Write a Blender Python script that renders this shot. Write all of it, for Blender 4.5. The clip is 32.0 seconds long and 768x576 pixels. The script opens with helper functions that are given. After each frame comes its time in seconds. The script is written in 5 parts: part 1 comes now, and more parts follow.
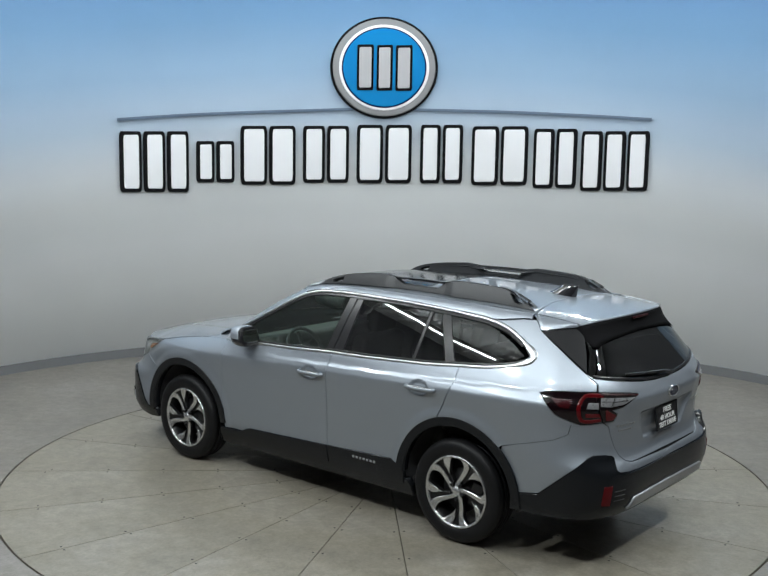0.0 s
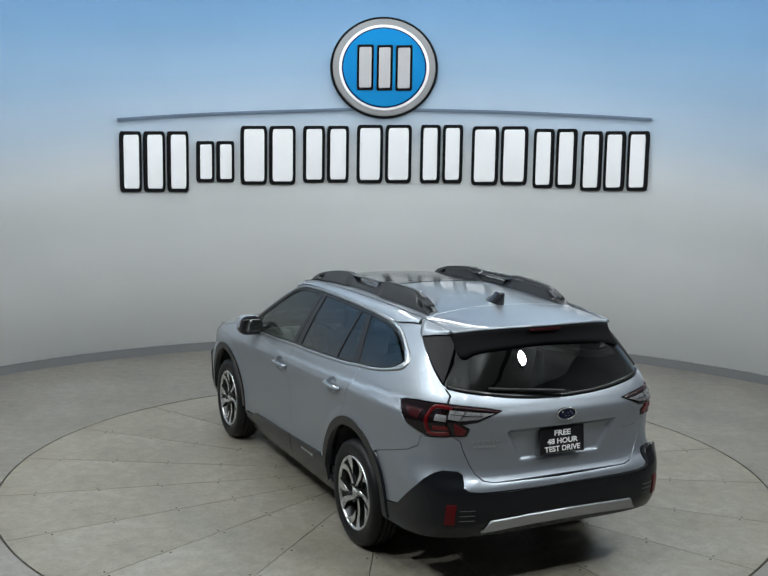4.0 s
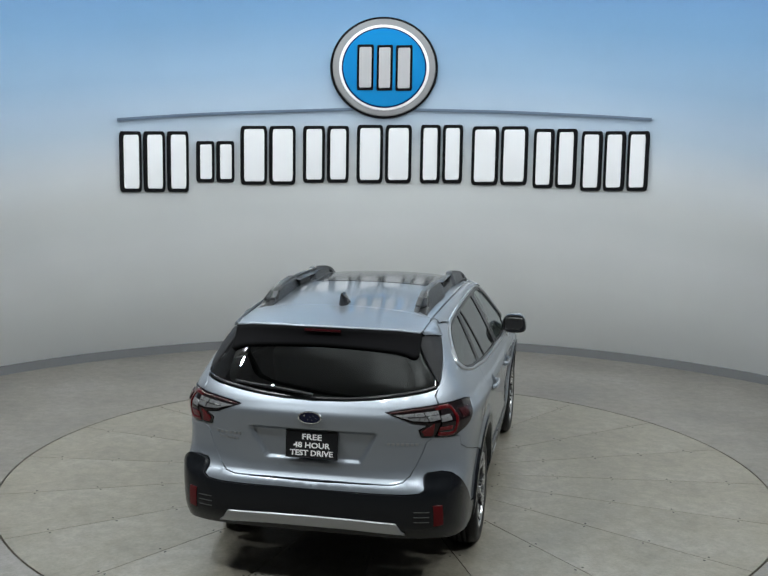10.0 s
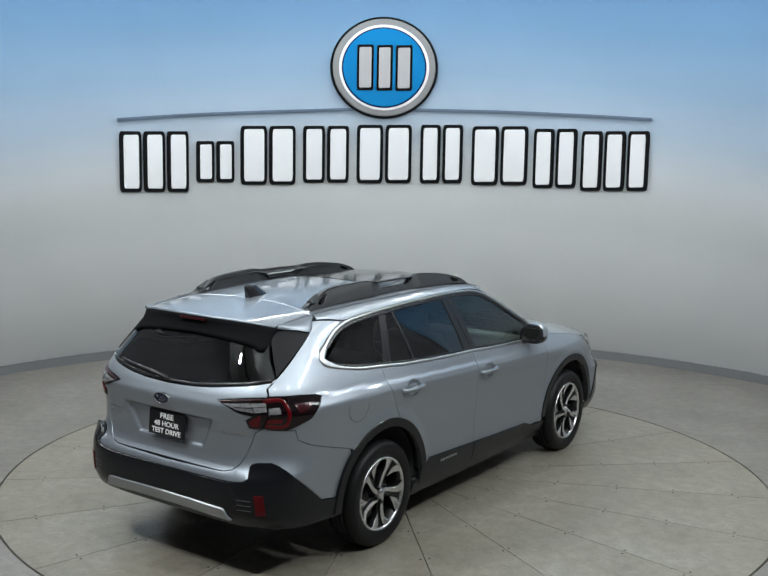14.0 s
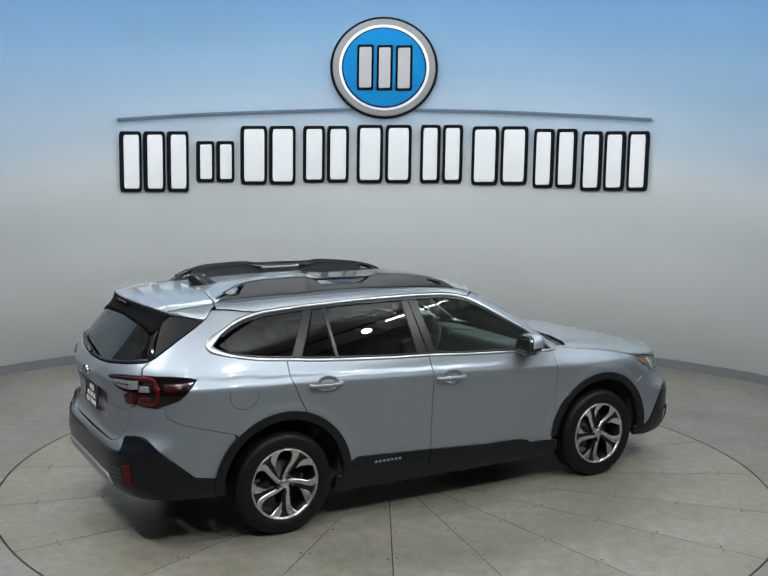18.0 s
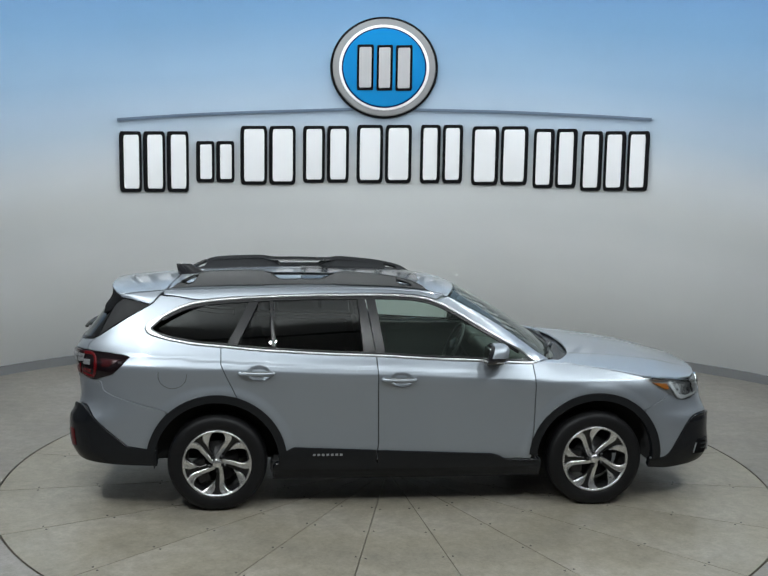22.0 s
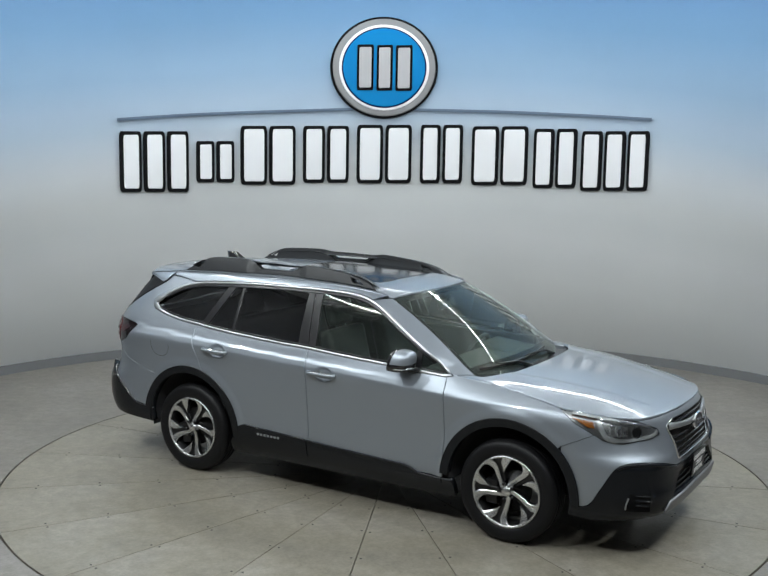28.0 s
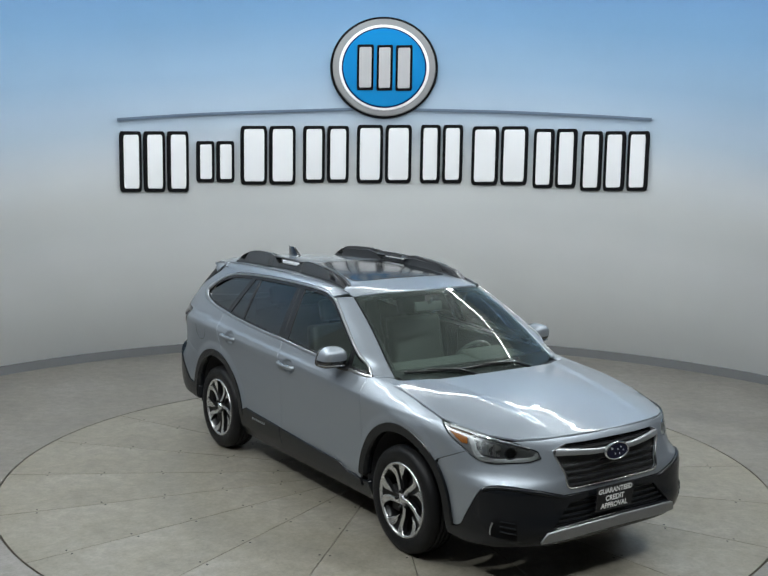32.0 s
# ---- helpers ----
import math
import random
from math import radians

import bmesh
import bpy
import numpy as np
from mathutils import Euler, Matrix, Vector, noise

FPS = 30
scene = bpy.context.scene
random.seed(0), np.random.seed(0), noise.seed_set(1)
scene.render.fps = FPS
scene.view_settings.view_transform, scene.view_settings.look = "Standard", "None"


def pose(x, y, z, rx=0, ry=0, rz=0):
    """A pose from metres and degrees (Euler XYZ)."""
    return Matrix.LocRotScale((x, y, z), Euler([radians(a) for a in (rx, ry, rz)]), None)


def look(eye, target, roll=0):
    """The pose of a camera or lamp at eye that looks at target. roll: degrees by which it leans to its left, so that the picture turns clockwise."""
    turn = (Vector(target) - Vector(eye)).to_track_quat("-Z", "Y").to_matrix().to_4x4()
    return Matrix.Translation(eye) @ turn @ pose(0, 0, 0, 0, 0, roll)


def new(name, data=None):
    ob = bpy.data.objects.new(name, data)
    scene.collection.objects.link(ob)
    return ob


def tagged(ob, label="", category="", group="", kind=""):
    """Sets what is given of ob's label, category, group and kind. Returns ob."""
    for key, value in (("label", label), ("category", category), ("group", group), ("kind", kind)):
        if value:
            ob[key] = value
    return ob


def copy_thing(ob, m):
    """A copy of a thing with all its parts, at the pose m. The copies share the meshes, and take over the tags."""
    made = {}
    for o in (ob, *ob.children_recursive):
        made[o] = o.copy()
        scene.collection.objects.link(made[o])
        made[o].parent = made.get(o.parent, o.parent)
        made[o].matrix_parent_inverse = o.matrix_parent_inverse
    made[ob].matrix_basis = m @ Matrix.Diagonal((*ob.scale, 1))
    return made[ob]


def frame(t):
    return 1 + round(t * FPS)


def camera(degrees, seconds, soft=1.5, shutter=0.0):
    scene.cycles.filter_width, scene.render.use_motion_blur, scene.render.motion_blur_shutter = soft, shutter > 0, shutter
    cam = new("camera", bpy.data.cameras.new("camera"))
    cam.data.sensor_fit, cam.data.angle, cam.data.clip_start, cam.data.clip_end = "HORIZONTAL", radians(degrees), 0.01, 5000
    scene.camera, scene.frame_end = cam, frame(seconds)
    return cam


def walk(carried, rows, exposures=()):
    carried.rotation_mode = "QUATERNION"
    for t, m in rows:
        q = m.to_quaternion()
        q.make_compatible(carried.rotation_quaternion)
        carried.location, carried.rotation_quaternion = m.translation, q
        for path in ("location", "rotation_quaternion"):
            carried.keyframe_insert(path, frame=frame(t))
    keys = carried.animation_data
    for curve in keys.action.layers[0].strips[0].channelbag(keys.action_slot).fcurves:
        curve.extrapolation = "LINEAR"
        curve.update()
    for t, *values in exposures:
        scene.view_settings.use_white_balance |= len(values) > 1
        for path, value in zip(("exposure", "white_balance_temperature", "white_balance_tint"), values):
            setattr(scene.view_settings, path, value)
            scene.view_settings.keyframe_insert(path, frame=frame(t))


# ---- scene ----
# ---- camera: it stands still ----
cam = camera(41.02, 32.0)
CAM = look((0, -8.0385, 2.6039), (-.064, 1.8621, 1.2317), .92)
walk(cam, [(0, CAM), (32.0, CAM)], [(0, 0.0), (32.0, 0.0)])
TURN_START, TURN_RATE = 140.735, -6.13427      # the turntable's heading in degrees, and degrees a second

# ---- world and lamps ----
world = bpy.data.worlds.new("world")
scene.world = world
world.use_nodes = True
world.node_tree.nodes["Background"].inputs[0].default_value = (.55, .62, .72, 1)
world.node_tree.nodes["Background"].inputs[1].default_value = .02


def area_lamp(name, place, target, size, watts, colour, shape="DISK", size_y=0.0):
    data = bpy.data.lights.new(name, "AREA")
    data.shape, data.size, data.energy, data.color = shape, size, watts, colour
    if size_y:
        data.size_y = size_y
    ob = new(name, data)
    ob.matrix_world = look(place, target)
    return ob


WHITE = (.92, .985, 1.0)
HALL = (.06, -.32)           # centre of the round wall
RING_R, RING_Z = 4.6, 4.85
LAMPS = ((28, 28, 28), (60, 20, 16), (90, 50, 38), (122, 90, 72), (146, 98, 80), (172, 44, 42))   # heading from +y, watts on the left and on the right
for heading, *watts in LAMPS:
    for side, power in zip((-1, 1), watts):
        a = radians(heading * side)
        area_lamp("spot_light", (HALL[0] + RING_R * math.sin(a), HALL[1] + RING_R * math.cos(a), RING_Z), (0, .4, .8), .13, power, WHITE)
# ---- materials ----
def material(name, colour, rough=.5, metal=0.0, spec=.5, coat=0.0, coat_rough=.03):
    m = bpy.data.materials.new(name)
    m.use_nodes = True
    b = m.node_tree.nodes["Principled BSDF"]
    b.inputs["Base Color"].default_value = (*colour, 1)
    b.inputs["Roughness"].default_value = rough
    b.inputs["Metallic"].default_value = metal
    b.inputs["Specular IOR Level"].default_value = spec
    b.inputs["Coat Weight"].default_value = coat
    b.inputs["Coat Roughness"].default_value = coat_rough
    return m


def node(m, kind, **inputs):
    n = m.node_tree.nodes.new(kind)
    for key, value in inputs.items():
        n.inputs[key.replace("_", " ")].default_value = value
    return n


def link(m, a, out, b, into):
    m.node_tree.links.new(a.outputs[out], b.inputs[into])


def ramp(m, stops, smooth="LINEAR"):
    n = m.node_tree.nodes.new("ShaderNodeValToRGB")
    n.color_ramp.interpolation = smooth
    while len(n.color_ramp.elements) < len(stops):
        n.color_ramp.elements.new(.5)
    for e, (p, c) in zip(n.color_ramp.elements, stops):
        e.position, e.color = p, (*c, 1)
    return n


def grain(m, scale, bump, low=.0, high=.0, detail=4.0, stretch=None):
    """Fine relief, and roughness that varies from low to high."""
    b = m.node_tree.nodes["Principled BSDF"]
    co = m.node_tree.nodes.new("ShaderNodeTexCoord")
    n = node(m, "ShaderNodeTexNoise", Scale=scale, Detail=detail)
    if stretch:
        mp = m.node_tree.nodes.new("ShaderNodeMapping")
        mp.inputs["Scale"].default_value = stretch
        link(m, co, "Object", mp, "Vector"), link(m, mp, "Vector", n, "Vector")
    else:
        link(m, co, "Object", n, "Vector")
    if bump:
        r = node(m, "ShaderNodeBump", Strength=bump, Distance=.01)
        link(m, n, "Fac", r, "Height"), link(m, r, "Normal", b, "Normal")
    if high:
        k = node(m, "ShaderNodeMapRange")
        k.inputs["From Min"].default_value, k.inputs["From Max"].default_value = .3, .7
        k.inputs["To Min"].default_value, k.inputs["To Max"].default_value = low, high
        link(m, n, "Fac", k, "Value"), link(m, k, "Result", b, "Roughness")
    return m


def concrete(name, tint, polish):
    m = material(name, tint, polish, spec=.45)
    b = m.node_tree.nodes["Principled BSDF"]
    co = m.node_tree.nodes.new("ShaderNodeTexCoord")
    big = node(m, "ShaderNodeTexNoise", Scale=1.3, Detail=3.0, Roughness=.45, Distortion=.2)
    small = node(m, "ShaderNodeTexNoise", Scale=9.0, Detail=10.0, Roughness=.72)
    for n in (big, small):
        link(m, co, "Object", n, "Vector")
    r1 = ramp(m, [(.2, tuple(c * .74 for c in tint)), (.5, (tint[0] * 1.03, tint[1] * 1.01, tint[2] * .93)), (.8, tuple(min(c * 1.27, 1) for c in tint))])
    r2 = ramp(m, [(.34, (.70, .70, .69)), (.62, (1.06, 1.06, 1.06))])
    mix = m.node_tree.nodes.new("ShaderNodeMix")
    mix.data_type, mix.blend_type = "RGBA", "MULTIPLY"
    mix.inputs["Factor"].default_value = 1
    link(m, big, "Fac", r1, "Fac"), link(m, small, "Fac", r2, "Fac")
    m.node_tree.links.new(r1.outputs["Color"], mix.inputs[6]), m.node_tree.links.new(r2.outputs["Color"], mix.inputs[7])
    grit = node(m, "ShaderNodeTexNoise", Scale=38.0, Detail=6.0, Roughness=.7)
    link(m, co, "Object", grit, "Vector")
    r4 = ramp(m, [(.30, (.80, .80, .79)), (.52, (1, 1, 1)), (.75, (1.15, 1.15, 1.14))])
    link(m, grit, "Fac", r4, "Fac")
    mix3 = m.node_tree.nodes.new("ShaderNodeMix")
    mix3.data_type, mix3.blend_type = "RGBA", "MULTIPLY"
    mix3.inputs["Factor"].default_value = 1
    m.node_tree.links.new(mix.outputs[2], mix3.inputs[6]), m.node_tree.links.new(r4.outputs["Color"], mix3.inputs[7])
    spots = node(m, "ShaderNodeTexVoronoi", Scale=2.3)
    link(m, co, "Object", spots, "Vector")
    r3 = ramp(m, [(.012, (.38, .37, .35)), (.03, (1, 1, 1))])
    link(m, spots, "Distance", r3, "Fac")
    mix2 = m.node_tree.nodes.new("ShaderNodeMix")
    mix2.data_type, mix2.blend_type = "RGBA", "MULTIPLY"
    mix2.inputs["Factor"].default_value = 1
    m.node_tree.links.new(mix3.outputs[2], mix2.inputs[6]), m.node_tree.links.new(r3.outputs["Color"], mix2.inputs[7])
    m.node_tree.links.new(mix2.outputs[2], b.inputs["Base Color"])
    k = node(m, "ShaderNodeMapRange")
    k.inputs["From Min"].default_value, k.inputs["From Max"].default_value = .1, .9
    k.inputs["To Min"].default_value, k.inputs["To Max"].default_value = polish - .03, polish + .05
    link(m, big, "Fac", k, "Value"), link(m, k, "Result", b, "Roughness")
    bump = node(m, "ShaderNodeBump", Strength=.2, Distance=.004)
    link(m, small, "Fac", bump, "Height"), link(m, bump, "Normal", b, "Normal")
    return m


FLOOR = concrete("floor_concrete", (.182, .170, .162), .36)
DECK = concrete("turntable_concrete", (.208, .192, .167), .31)
GROOVE = material("groove_black", (.028, .028, .027), .7)
SKIRTING = grain(material("skirting_grey", (.135, .138, .142), .5), 30, .05)
CEILING = grain(material("ceiling_grey", (.58, .585, .58), .85), 6, .1)
DARK_WALL = grain(material("hall_grey", (.15, .15, .155), .9), 6, .1)


def wall_fade_material():
    """White-to-blue sky overlay, laid on as wall colour over a plain grey lower wall; the bands hang lower towards the
    ends.
    """
    m = material("wall_sky_overlay", (.6, .6, .6), .62, spec=.25)
    b = m.node_tree.nodes["Principled BSDF"]
    co = m.node_tree.nodes.new("ShaderNodeTexCoord")
    xyz = m.node_tree.nodes.new("ShaderNodeSeparateXYZ")
    link(m, co, "Object", xyz, "Vector")
    sq = m.node_tree.nodes.new("ShaderNodeMath")
    sq.operation = "MULTIPLY"
    link(m, xyz, "X", sq, 0), link(m, xyz, "X", sq, 1)
    k = m.node_tree.nodes.new("ShaderNodeMath")
    k.operation, k.inputs[1].default_value = "MULTIPLY", .022
    link(m, sq, 0, k, 0)
    h = m.node_tree.nodes.new("ShaderNodeMath")
    h.operation = "ADD"
    link(m, xyz, "Z", h, 0), link(m, k, 0, h, 1)
    d = m.node_tree.nodes.new("ShaderNodeMath")
    d.operation, d.inputs[1].default_value = "DIVIDE", 5.2
    link(m, h, 0, d, 0)
    r = ramp(m, WALL_FADE)
    link(m, d, 0, r, "Fac")
    n = node(m, "ShaderNodeTexNoise", Scale=.7, Detail=3.0)
    link(m, co, "Object", n, "Vector")
    soft = ramp(m, [(.3, (.95, .95, .95)), (.7, (1, 1, 1))])
    link(m, n, "Fac", soft, "Fac")
    mix = m.node_tree.nodes.new("ShaderNodeMix")
    mix.data_type, mix.blend_type = "RGBA", "MULTIPLY"
    mix.inputs["Factor"].default_value = 1
    m.node_tree.links.new(r.outputs["Color"], mix.inputs[6]), m.node_tree.links.new(soft.outputs["Color"], mix.inputs[7])
    m.node_tree.links.new(mix.outputs[2], b.inputs["Base Color"])
    fine = node(m, "ShaderNodeTexNoise", Scale=160.0, Detail=2.0)
    link(m, co, "Object", fine, "Vector")
    bump = node(m, "ShaderNodeBump", Strength=.04, Distance=.004)
    link(m, fine, "Fac", bump, "Height"), link(m, bump, "Normal", b, "Normal")
    return m


# Lamp fall-off is evened out in these colours: lower wall paler, top darker.
WALL_FADE = [(0, (.83, .85, .855)), (.20, (.825, .845, .85)), (.30, (.745, .76, .77)), (.36, (.645, .663, .668)), (.41, (.60, .616, .621)), (.47, (.535, .562, .585)),
         (.57, (.318, .386, .462)), (.68, (.180, .265, .366)), (.80, (.104, .196, .312)), (.93, (.070, .150, .270))]
WALL = wall_fade_material()


# ---- mesh helpers ----
def mesh_of(name, verts, faces, mat, smooth=False):
    me = bpy.data.meshes.new(name)
    me.from_pydata([tuple(map(float, v)) for v in verts], [], faces)
    me.materials.append(mat)
    if smooth:
        me.polygons.foreach_set("use_smooth", [True] * len(me.polygons))
    me.update()
    return me


def finish(bm, name, mat, smooth=True, parent=None, label=""):
    bmesh.ops.recalc_face_normals(bm, faces=bm.faces)
    me = bpy.data.meshes.new(name)
    bm.to_mesh(me)
    bm.free()
    me.materials.append(mat)
    me.polygons.foreach_set("use_smooth", [smooth] * len(me.polygons))
    ob = new(name, me)
    if parent:
        ob.parent = parent
    if label:
        ob["label"] = label
    return ob


def part(name, bm, mat, parent, label="", smooth=False):
    return finish(bm, name, mat, smooth, parent, label)


def box(bm, size, m=None, bevel=0.0, segments=2):
    r = bmesh.ops.create_cube(bm, size=1, matrix=(m or Matrix()) @ Matrix.Diagonal((*size, 1)))
    if bevel:
        edges = {e for v in r["verts"] for e in v.link_edges}
        bmesh.ops.bevel(bm, geom=list(edges), offset=bevel, segments=segments, affect="EDGES", profile=.6)
    return bm


def ring_strip(r0, r1, z0, z1, a0, a1, n, centre=(0, 0)):
    """A curved slab between two radii, two heights and two headings (degrees from +y, clockwise)."""
    verts, faces = [], []
    for i in range(n + 1):
        a = radians(a0 + (a1 - a0) * i / n)
        for r, z in ((r0, z0), (r1, z0), (r1, z1), (r0, z1)):
            verts.append((centre[0] + r * math.sin(a), centre[1] + r * math.cos(a), z))
    for i in range(n):
        for k in range(4):
            a, b = i * 4 + k, i * 4 + (k + 1) % 4
            faces.append((a, b, b + 4, a + 4))
    faces += [(0, 1, 2, 3), tuple(n * 4 + k for k in (3, 2, 1, 0))]
    return verts, faces


# ---- the room ----
RADIUS, WALL_TOP, OPENING = 5.57, 5.31, 72
ob = new("wall_round", mesh_of("wall_round", *ring_strip(RADIUS, RADIUS + .15, 0, WALL_TOP, -OPENING, OPENING, 184, HALL), WALL, True))
tagged(ob, "curved grey studio wall coloured with a blue sky-fade overlay", "wall", kind="structure")
ob = new("baseboard", mesh_of("baseboard", *ring_strip(RADIUS - .015, RADIUS - .002, 0, .105, -OPENING, OPENING, 184, HALL), SKIRTING))
tagged(ob, "grey skirting strip along the curved wall", "baseboard", kind="structure")


CURTAIN = grain(material("grey_curtain", (.11, .11, .115), .95, spec=.1), 8, .4)
LED = bpy.data.materials.new("led_strip")
LED.use_nodes = True
LED.node_tree.nodes["Principled BSDF"].inputs["Emission Color"].default_value = (.93, .99, 1.0, 1)
LED.node_tree.nodes["Principled BSDF"].inputs["Emission Strength"].default_value = 60.0
for name, a0, a1 in (("curtain_east", OPENING, 152), ("curtain_west", -152, -OPENING)):
    ob = new(name, mesh_of(name, *ring_strip(RADIUS, RADIUS + .06, 0, WALL_TOP, a0 + .05, a1 - .05, 60, HALL), CURTAIN, True))
    tagged(ob, "dark grey curtain beside the curved wall", "curtain", kind="structure")
ob = new("led_ring", mesh_of("led_ring", *ring_strip(4.58, 4.62, 4.99, 5.02, -118, 118, 140, HALL), LED))
tagged(ob, "thin white light strip on the ring rail", "light strip")
ob = new("light_truss", mesh_of("light_truss", *ring_strip(4.58, 4.64, 5.12, 5.17, 0, 360, 120, HALL), GROOVE))
tagged(ob, "black ring rail that carries the lamps", "truss", kind="structure")


def floor_mesh():
    verts, faces, n = [], [], 160
    radii = [2.997, 4.2, 5.8, 9.0, 18.0]
    for r in radii:
        for i in range(n):
            a = 2 * math.pi * i / n
            verts.append((r * math.cos(a), r * math.sin(a), 0))
    for k in range(len(radii) - 1):
        for i in range(n):
            j = (i + 1) % n
            faces.append((k * n + i, k * n + j, (k + 1) * n + j, (k + 1) * n + i)[::-1])
    base = len(verts)
    for i in range(n):
        a = 2 * math.pi * i / n
        verts.append((2.997 * math.cos(a), 2.997 * math.sin(a), -.05))
    for i in range(n):
        j = (i + 1) % n
        faces.append((i, j, base + j, base + i))
    return mesh_of("floor", verts, faces, FLOOR)


tagged(new("floor", floor_mesh()), "polished grey concrete showroom floor", "floor", kind="structure")
verts, faces = ring_strip(.001, 3.2, -.09, -.05, 0, 360, 96)
tagged(new("turntable_pit", mesh_of("turntable_pit", verts, faces, GROOVE)), "black gap under the turntable rim", "floor", kind="structure")
for name, size, place, mat in (("ceiling", (24, 24, .2), (0, -3, 5.42), CEILING), ("wall_back", (24, .2, 5.32), (0, -12.5, 2.66), DARK_WALL),
                               ("wall_east", (.2, 24, 5.32), (11, -3, 2.66), DARK_WALL), ("wall_west", (.2, 24, 5.32), (-11, -3, 2.66), DARK_WALL), ("wall_north", (24, .2, 5.32), (0, 8, 2.66), DARK_WALL)):
    bm = bmesh.new()
    box(bm, size, Matrix.Translation(place))
    tagged(finish(bm, name, mat, False), "plain dark hall " + name.split("_")[0], name.split("_")[0], kind="structure")


# ---- turntable: twenty wedge-shaped deck plates round a hub ----
def turntable():
    root = new("turntable")
    tagged(root, "round concrete turntable deck of wedge plates", "turntable")
    rim, gap = 2.982, .0028
    verts, faces, n = [], [], 10
    rows = (.16, .8, 1.5, 2.2, rim)
    for r in rows:
        for i in range(n + 1):
            side = math.asin(gap / r)
            a = -radians(9) + side + (radians(18) - 2 * side) * i / n
            verts.append((r * math.cos(a), r * math.sin(a), 0))
    for k in range(len(rows) - 1):
        for i in range(n):
            a = k * (n + 1) + i
            faces.append((a, a + n + 1, a + n + 2, a + 1))
    edge = list(range(n + 1)) + [k * (n + 1) + n for k in range(1, len(rows))] + [(len(rows) - 1) * (n + 1) + i for i in range(n - 1, -1, -1)] + [k * (n + 1) for k in range(len(rows) - 2, 0, -1)]
    base = len(verts)
    verts += [(verts[i][0], verts[i][1], -.04) for i in edge]
    for i in range(len(edge)):
        j = (i + 1) % len(edge)
        faces.append((edge[i], edge[j], base + j, base + i))
    me = mesh_of("deck_plate", verts, faces, DECK)
    for k in range(20):
        p = new("deck_plate", me)
        p.parent = root
        p.matrix_local = pose(0, 0, 0, 0, 0, 97 + 9 + 18 * k)
    bm = bmesh.new()
    bmesh.ops.create_cone(bm, cap_ends=True, segments=48, radius1=.155, radius2=.155, depth=.03, matrix=Matrix.Translation((0, 0, -.017)))
    part("hub", bm, DECK, root)
    bm = bmesh.new()
    bmesh.ops.create_cone(bm, cap_ends=True, segments=10, radius1=.0075, radius2=.0075, depth=.004)
    screw = finish(bm, "screw", GROOVE, False)
    rng = random.Random(4)
    me, first = screw.data, screw
    for k in range(20):
        for r in (.9, 1.35, 1.8, 2.25, 2.7):
            for off in (-.032, .032):
                s = first or new("screw", me)
                first = None
                s.parent = root
                a = radians(97 + 18 * k)
                turn, along = off + rng.uniform(-.004, .004), r + rng.uniform(-.02, .02)
                s.location = (along * math.cos(a) - turn * math.sin(a), along * math.sin(a) + turn * math.cos(a), -.0005)
    return root


TURNTABLE = turntable()
# ---- the car's outer shape: x forward, y to the left, z up, metres ----
def smooth_line(points):
    """A smooth curve through (key, value) points that never overshoots."""
    px = np.array([p[0] for p in points], float)
    py = np.array([p[1] for p in points], float)
    h, d = np.diff(px), np.diff(py) / np.diff(px)
    m = np.zeros_like(px)
    m[0], m[-1] = d[0], d[-1]
    for i in range(1, len(px) - 1):
        if d[i - 1] * d[i] > 0:
            w1, w2 = 2 * h[i] + h[i - 1], h[i] + 2 * h[i - 1]
            m[i] = (w1 + w2) / (w1 / d[i - 1] + w2 / d[i])

    def value(x):
        x = np.clip(np.asarray(x, float), px[0], px[-1])
        i = np.clip(np.searchsorted(px, x) - 1, 0, len(px) - 2)
        t = (x - px[i]) / h[i]
        return ((1 + 2 * t) * (1 - t) ** 2 * py[i] + t * (1 - t) ** 2 * h[i] * m[i]
                + t * t * (3 - 2 * t) * py[i + 1] + t * t * (t - 1) * h[i] * m[i + 1])
    return value


def ramp01(x, a, b):
    t = np.clip((np.asarray(x, float) - a) / (b - a), 0, 1)
    return t * t * (3 - 2 * t)


half_width = smooth_line([(.15, .78), (.25, .84), (.34, .872), (.42, .886), (.52, .890), (.62, .894), (.74, .904), (.86, .914),
                          (.955, .923), (.985, .922), (1.012, .912), (1.06, .892), (1.13, .868), (1.25, .816), (1.40, .737), (1.53, .660), (1.60, .59)])
shoulder_shift = smooth_line([(-2.5, .075), (-2.0, .07), (-1.3, .045), (-.5, .012), (0, 0), (.6, -.03), (1.2, -.05), (2.4, -.055)])
plan_low = smooth_line([(-2.5, .984), (-2.0, .988), (-1.7, .993), (-1.37, .997), (-.9, 1), (0, 1), (.8, .99), (1.37, .985), (1.7, .975), (2.4, .955)])
plan_high = smooth_line([(-2.4, .885), (-2.1, .900), (-1.87, .915), (-1.4, .95), (-.9, .985), (-.3, 1), (.3, .985), (.9, .97), (1.2, .96)])
nose_x = smooth_line([(.15, 2.26), (.26, 2.32), (.33, 2.370), (.40, 2.380), (.50, 2.366), (.60, 2.362), (.70, 2.36), (.80, 2.352), (.86, 2.338),
                      (.92, 2.30), (.97, 2.2), (1.03, 2.02), (1.2, 1.8)])
